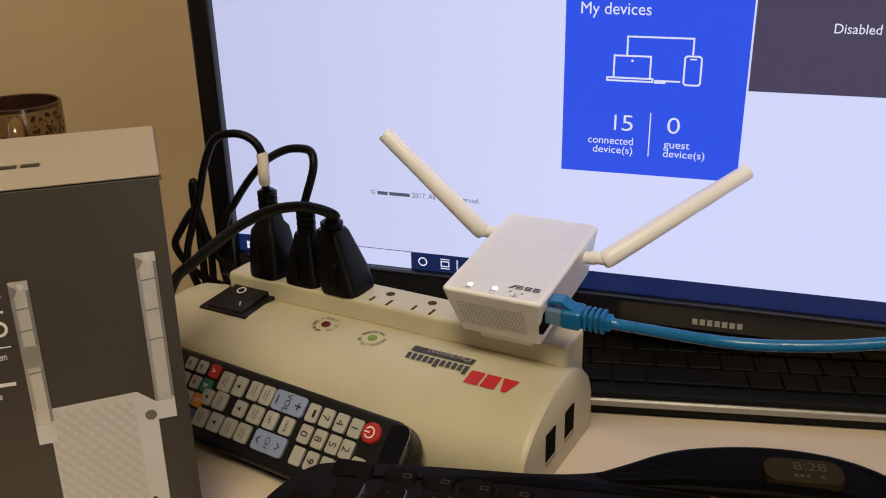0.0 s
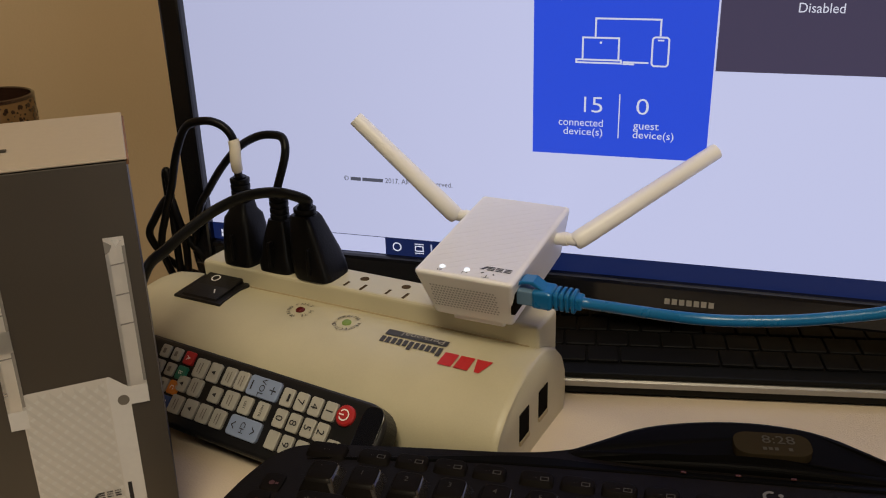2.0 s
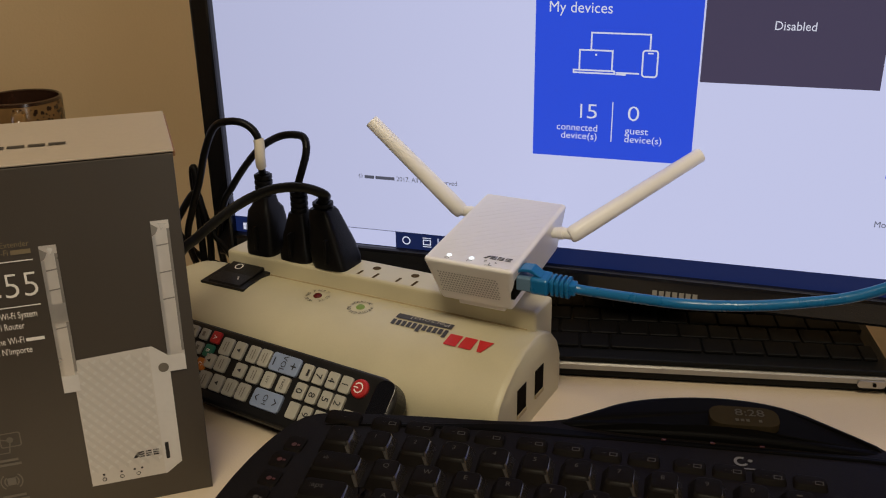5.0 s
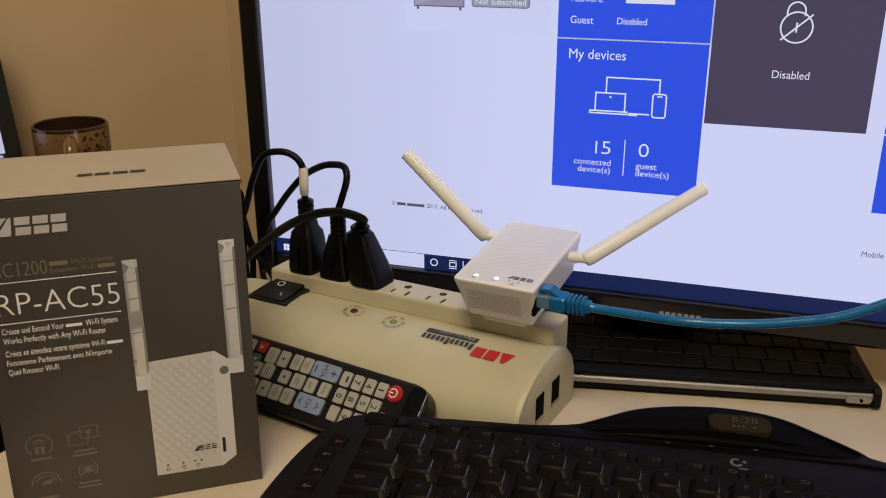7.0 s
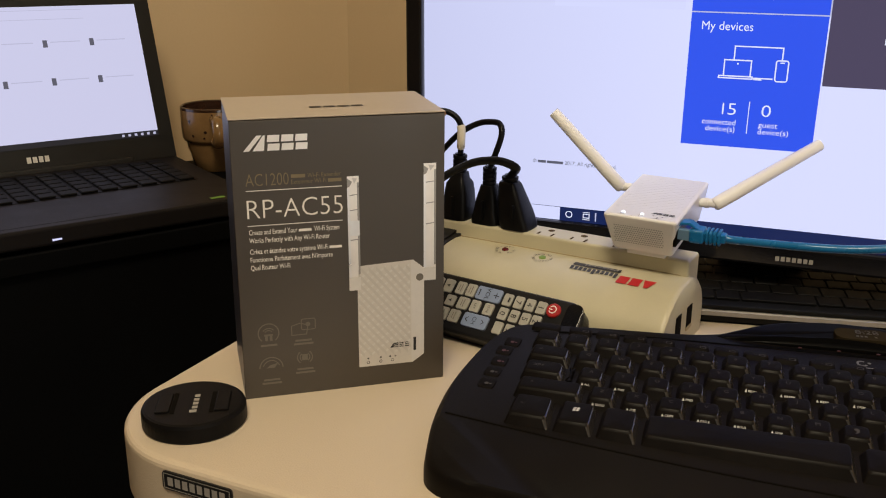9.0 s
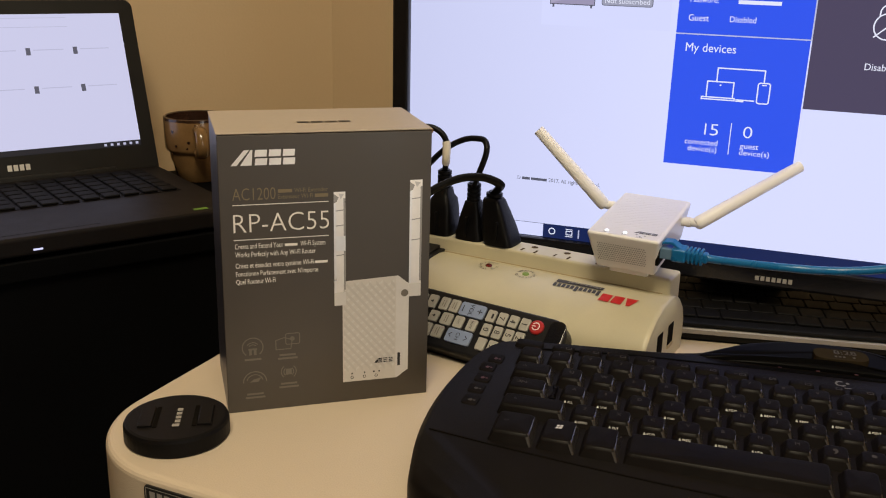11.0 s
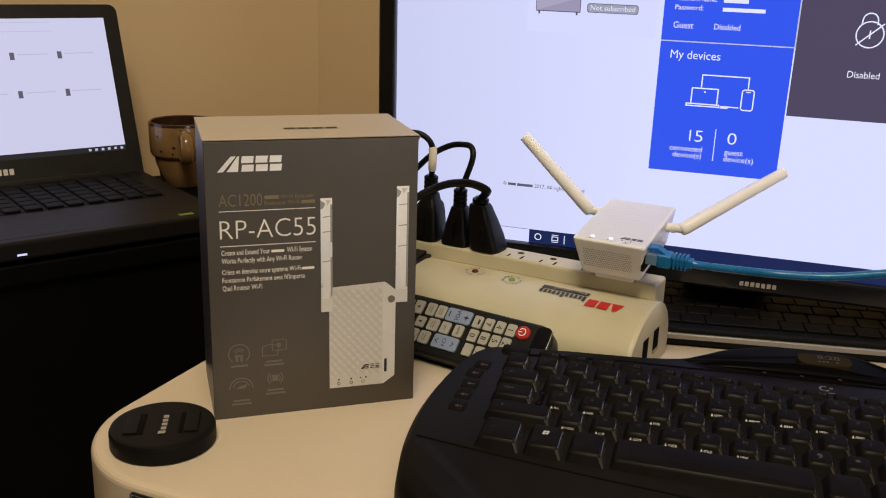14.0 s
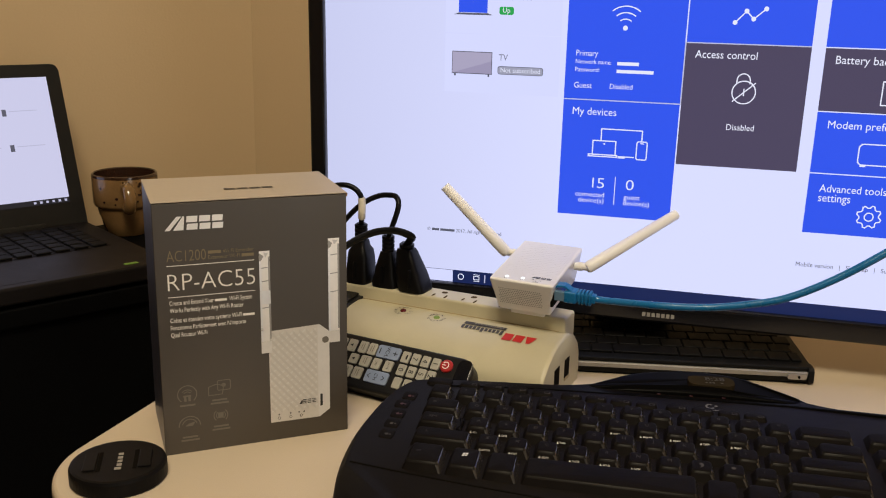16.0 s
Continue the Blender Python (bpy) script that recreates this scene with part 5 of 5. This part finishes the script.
for v in bm.verts:
    # it sinks into the deck at both ends and slopes to the front
    v.co.z *= max(0.15, 1 - ((v.co.x - 0.142) / 0.086) ** 2) ** 0.6 * (0.74 if v.co.y < 0.106 else 1.0)
part("display_hood", move(bm, Matrix.Translation((0, 0, 0.0275))), GLOSS, keyboard, "glossy black display hood")
part("gloss_strip", move(prism([(-0.045, 0.0945), (0.05, 0.1075), (0.10, 0.1030), (0.205, 0.1005), (0.33, 0.0865), (0.33, 0.0830), (0.205, 0.0965), (0.10, 0.0988), (0.03, 0.0992)], 0, 0.0026, 0.0010), Matrix.Translation((0, 0, 0.0290))), GLOSS, keyboard)
lcd = part("clock_display", move(prism(rounded(0.1380, 0.1700, 0.1085, 0.1255, 0.0065, 6), -0.003, 0.0012, 0.0003), Matrix.Translation((0, 0, 0.0372))), LCD, keyboard, "grey clock display")
part("writing", move(glyphs("8:28", 0.0135, 0.0058), at_xy(0.1500, 0.1168, 0.0387)), LCD_INK, lcd)
part("writing", move(join(*[rect(a, a + 0.0016, 0, 0.0022) for a in (0.0, 0.0024, 0.0048, 0.0105)]), at_xy(0.1495, 0.1115, 0.0387)), LCD_INK, lcd)
part("maker_mark", move(join(stroke(arc(0, 0, 0.0026, 60, 330, 14), 0.0013), disc(0.0040, 0.0008, 0.0011, 10), rect(-0.0050, 0.0065, -0.0052, -0.0044)), Matrix.Translation((0.1500, 0.0905, 0.0303)) @ Matrix.Rotation(math.atan(0.11), 4, "X")), BADGE_D, keyboard, "small grey maker's mark")
groove = [Vector((x, -0.0207 - 0.18 * x + 0.27 * x * x, 0)) for x in [(-0.080 + k * 0.0378) for k in range(13)]]
part("palm_seam", tube([(p.x, max(p.y, -0.066), kb_surface(p.x, p.y) + 0.0000) for p in groove], 0.0007, 6, 4), HOLE, keyboard)
for k in range(3):
    ob = part("hot_key", move(cuboid(0, 0.0022, 0, 0.0012, 0, 0.0006, 0.0002), Matrix.Translation((0.115 + k * 0.022, 0.0985, 0.0330))), ICON_R, keyboard)

# ---- flat keyboard under the monitor ----
K2 = pose(0.0741, 0.4596, T, 0, 0, -7.00) @ Matrix.Scale(1.007, 4)
slim = empty("keyboard", K2, "thin black keyboard with a silver front edge, half under the monitor", "keyboard")
KL, KD, KW = 0.1985, 0.110, -0.024
part("base", prism([(0.004, 0.0), (KD, 0.0), (KD, 0.0135), (0.002, 0.0035)], KW, KL - 0.002, 0.0008, axis="x"), DARK_GREY, slim)
part("deck", move(prism(rounded(KW, KL, 0.0, KD, 0.006, 5), 0, 0.0035, 0.0010), Matrix.Translation((0, 0.0, 0.0118)) @ Matrix.Rotation(radians(1.6), 4, "X")), DARK_GREY, slim, "graphite deck")
part("front_skirt", prism([(0.0012, 0.0020), (0.004, 0.0020), (0.004, 0.0066), (0.0004, 0.0066)], KW + 0.005, KL - 0.0035, 0.0004, axis="x"), DARK_GREY, slim)
edge = part("front_edge", prism([(-0.0012, 0.0072), (0.0, 0.0066), (0.004, 0.0066), (0.004, 0.0114), (-0.0002, 0.0114), (-0.0014, 0.0105)], KW + 0.005, KL - 0.0035, 0.0006, axis="x"), ALU, slim, "silver front edge")
part("end_cap", prism([(-0.0022, 0.0030), (0.0005, 0.0008), (0.010, 0.0008), (0.010, 0.0150), (0.0, 0.0150), (-0.0022, 0.0125)], KL - 0.0034, KL + 0.0016, 0.0008, axis="x"), DARK_GREY, slim)
sw = part("slide_switch", move(prism(rounded(KL - 0.0205, KL - 0.0045, 0.0050, 0.0098, 0.0023, 5), 0, 0.0012, 0.0003), UPRIGHT @ at_xy(0, 0, 0.0012)), METAL, slim, "silver slide switch")
part("slider", move(prism(rounded(KL - 0.0120, KL - 0.0100, 0.0062, 0.0086, 0.0009, 3), 0, 0.0006), UPRIGHT @ at_xy(0, 0, 0.0026)), HOLE, sw)
flat_key = {}
for r in range(5):
    off = (0.006, 0.0, 0.011, 0.003, 0.008)[r]
    for c in range(-1, 11):
        x0 = 0.003 + c * 0.0187 - off
        x1 = min(x0 + 0.0177, KL - 0.0060)
        x0 = max(x0, KW + 0.004)
        if r == 0 and 3 <= c <= 4:
            continue
        if r == 0 and c == 2:
            x1 = x0 + 2 * 0.0187 + 0.0177
        if x1 - x0 < 0.006:
            continue
        w = round(x1 - x0, 4)
        if w not in flat_key:
            b = prism(rounded(-w / 2, w / 2, -0.0083, 0.0083, 0.0012, 2), 0, 0.0022, 0.0005, 1)
            me = bpy.data.meshes.new("key")
            b.to_mesh(me)
            b.free()
            flat_key[w] = me
        y = 0.0195 + r * 0.0185
        part_mesh("key", flat_key[w], LAP_KEY, slim, "", False, Matrix.Translation(((x0 + x1) / 2, y, 0.0153 + y * math.sin(radians(1.6)))) @ Matrix.Rotation(radians(1.6), 4, "X"))

# ---- laptop ----
laptop = empty("laptop", LAP @ Matrix.Translation((0.018, 0.004, 0)), "open dark laptop with a bright file window, on the black cabinet", "laptop")
LW, LD = 0.372, 0.225
part("base", cuboid(-LW, 0, 0, LD + 0.01, cab_top + 0.004, cab_top + 0.0215, 0.003, 3), LAPTOP, laptop, "dark palm rest and keyboard base")
for x in (-0.03, -LW + 0.03):
    for y in (0.02, LD - 0.015):
        part("foot", move(lathe([(0, 0), (0.006, 0), (0.006, 0.0042), (0, 0.0042)], 16), at_xy(x, y, cab_top)), RUBBER, laptop)
part("keyboard_well", cuboid(-LW + 0.025, -0.025, 0.098, LD - 0.012, cab_top + 0.0210, cab_top + 0.0219), LAP_KEY, laptop)
part("touchpad", cuboid(-0.24, -0.135, 0.012, 0.082, cab_top + 0.0212, cab_top + 0.0217, 0.0002), LAPTOP, laptop)
lk = cuboid(-0.0078, 0.0078, -0.0078, 0.0078, 0, 0.0022, 0.0008, 1)
lkm = bpy.data.meshes.new("key")
lk.to_mesh(lkm)
lk.free()
for r in range(6):
    for c in range(16):
        part_mesh("key", lkm, LAP_KEY, laptop, "", False, Matrix.Translation((-LW + 0.036 + c * 0.0200, 0.1075 + r * 0.0178, cab_top + 0.0219)))
part("status_light", cuboid(-0.1990, -0.1910, -0.0008, 0.002, cab_top + 0.0088, cab_top + 0.0104), LED_L, laptop, "small lit bar on the front edge")
part("sticker", cuboid(-0.046, -0.032, 0.011, 0.017, cab_top + 0.0214, cab_top + 0.0219), STICKER, laptop, "small green sticker")
LIDM = Matrix.Translation((0, LD, cab_top + 0.0200)) @ Matrix.Rotation(radians(-17.5), 4, "X")
LH = 0.196
lid = part("lid", move(cuboid(-LW, 0, 0.0, 0.008, 0.0, LH, 0.009, 4, lambda e: abs(e.verts[0].co.y - e.verts[1].co.y) > 0.004 and e.verts[0].co.z > 0.1), LIDM), BLACK, laptop, "black lid with a bezel")
part("hinge", move(cuboid(-LW + 0.05, -0.05, -0.003, 0.009, -0.004, 0.006, 0.002), LIDM), BLACK, laptop)


def on_lid(name, bm, material, level, label=""):
    return part(name, move(bm, LIDM @ UPRIGHT @ at_xy(0, 0, 0.0003 + 0.0002 * level)), material, lid, label)


SX0, SX1, SY0, SY1 = -LW + 0.016, -0.0165, 0.0340, 0.1805
on_lid("screen", rect(SX0, SX1, SY0, SY1), L_WHITE, 0, "lit white screen")
on_lid("taskbar", rect(SX0, SX1, SY0 - 0.0062, SY0), L_TASK, 0)
for k in range(6):
    on_lid("taskbar_icon", rect(SX1 - 0.006 - k * 0.0072, SX1 - 0.003 - k * 0.0072, SY0 - 0.0045, SY0 - 0.0018), L_LINE, 1)
for gx in range(5):
    for gy in range(2):
        x, y = SX1 - 0.058 - gx * 0.050 + gy * 0.002, SY1 - 0.037 - gy * 0.042
        on_lid("file_icon", rect(x, x + 0.0048, y - 0.008, y), L_ICON, 1)
        on_lid("bar", rect(x + 0.008, x + 0.040, y - 0.0030, y - 0.0020), L_LINE, 1)
for yy in (SY1 - 0.004, SY1 - 0.014):
    on_lid("bar", rect(SX0 + 0.05, SX1 - 0.06, yy - 0.0006, yy), L_LINE, 1)
on_lid("maker_mark", join(*[rect(-0.164 + k * 0.0062, -0.1595 + k * 0.0062, 0.0120, 0.0185) for k in range(4)]), LEGEND_W, 1)

# ---- mug ----
mug = empty("mug", pose(-0.4225, 0.8690, cab_top, 0, 0, 32) @ Matrix.Scale(0.92, 4), "brown speckled stoneware mug with a stepped foot", "mug")
part("cup", lathe([(0.0, 0.0), (0.026, 0.0), (0.0285, 0.002), (0.0330, 0.022), (0.0365, 0.036), (0.0375, 0.039), (0.0405, 0.0405), (0.0420, 0.044), (0.0425, 0.060), (0.0425, 0.080), (0.0415, 0.0825), (0.0398, 0.0820), (0.0390, 0.060), (0.036, 0.030), (0.028, 0.008), (0.0, 0.006)], 56), GLAZE, mug, "amber glazed cup", True)
part("rim", lathe([(0.0418, 0.0795), (0.0429, 0.0800), (0.0424, 0.0830), (0.0408, 0.0840), (0.0393, 0.0828), (0.0396, 0.079)], 56), GLAZE_D, mug, "dark glazed rim", True)
part("inside", lathe([(0.0392, 0.081), (0.0384, 0.060), (0.0355, 0.031), (0.0, 0.0095)], 48), GLAZE_D, mug, "dark glazed inside", True)
spots = []
for k in range(90):
    a, z = random.uniform(-1.5, -0.1) if k % 4 else random.uniform(-2.8, -0.1), random.uniform(0.046, 0.078)
    r = 0.0428
    m = frame_of((r * math.cos(a), r * math.sin(a), z), (-math.sin(a), math.cos(a), 0), (0, 0, 1))
    s = random.uniform(0.0007, 0.0026)
    spots.append(move(plate([(s * random.uniform(0.6, 1.2) * math.cos(q), s * random.uniform(0.6, 1.3) * math.sin(q)) for q in (k2 * 0.785 for k2 in range(8))]), m))
part("glaze_spots", join(*spots), GLAZE_D, mug, "dark brown glaze spots")
part("handle", tube([(-0.010, -0.0415, 0.072), (-0.012, -0.060, 0.070), (-0.013, -0.066, 0.055), (-0.012, -0.058, 0.043), (-0.010, -0.041, 0.044)], 0.0055, 14, 8, 1.4), GLAZE, mug, "looped handle", True)
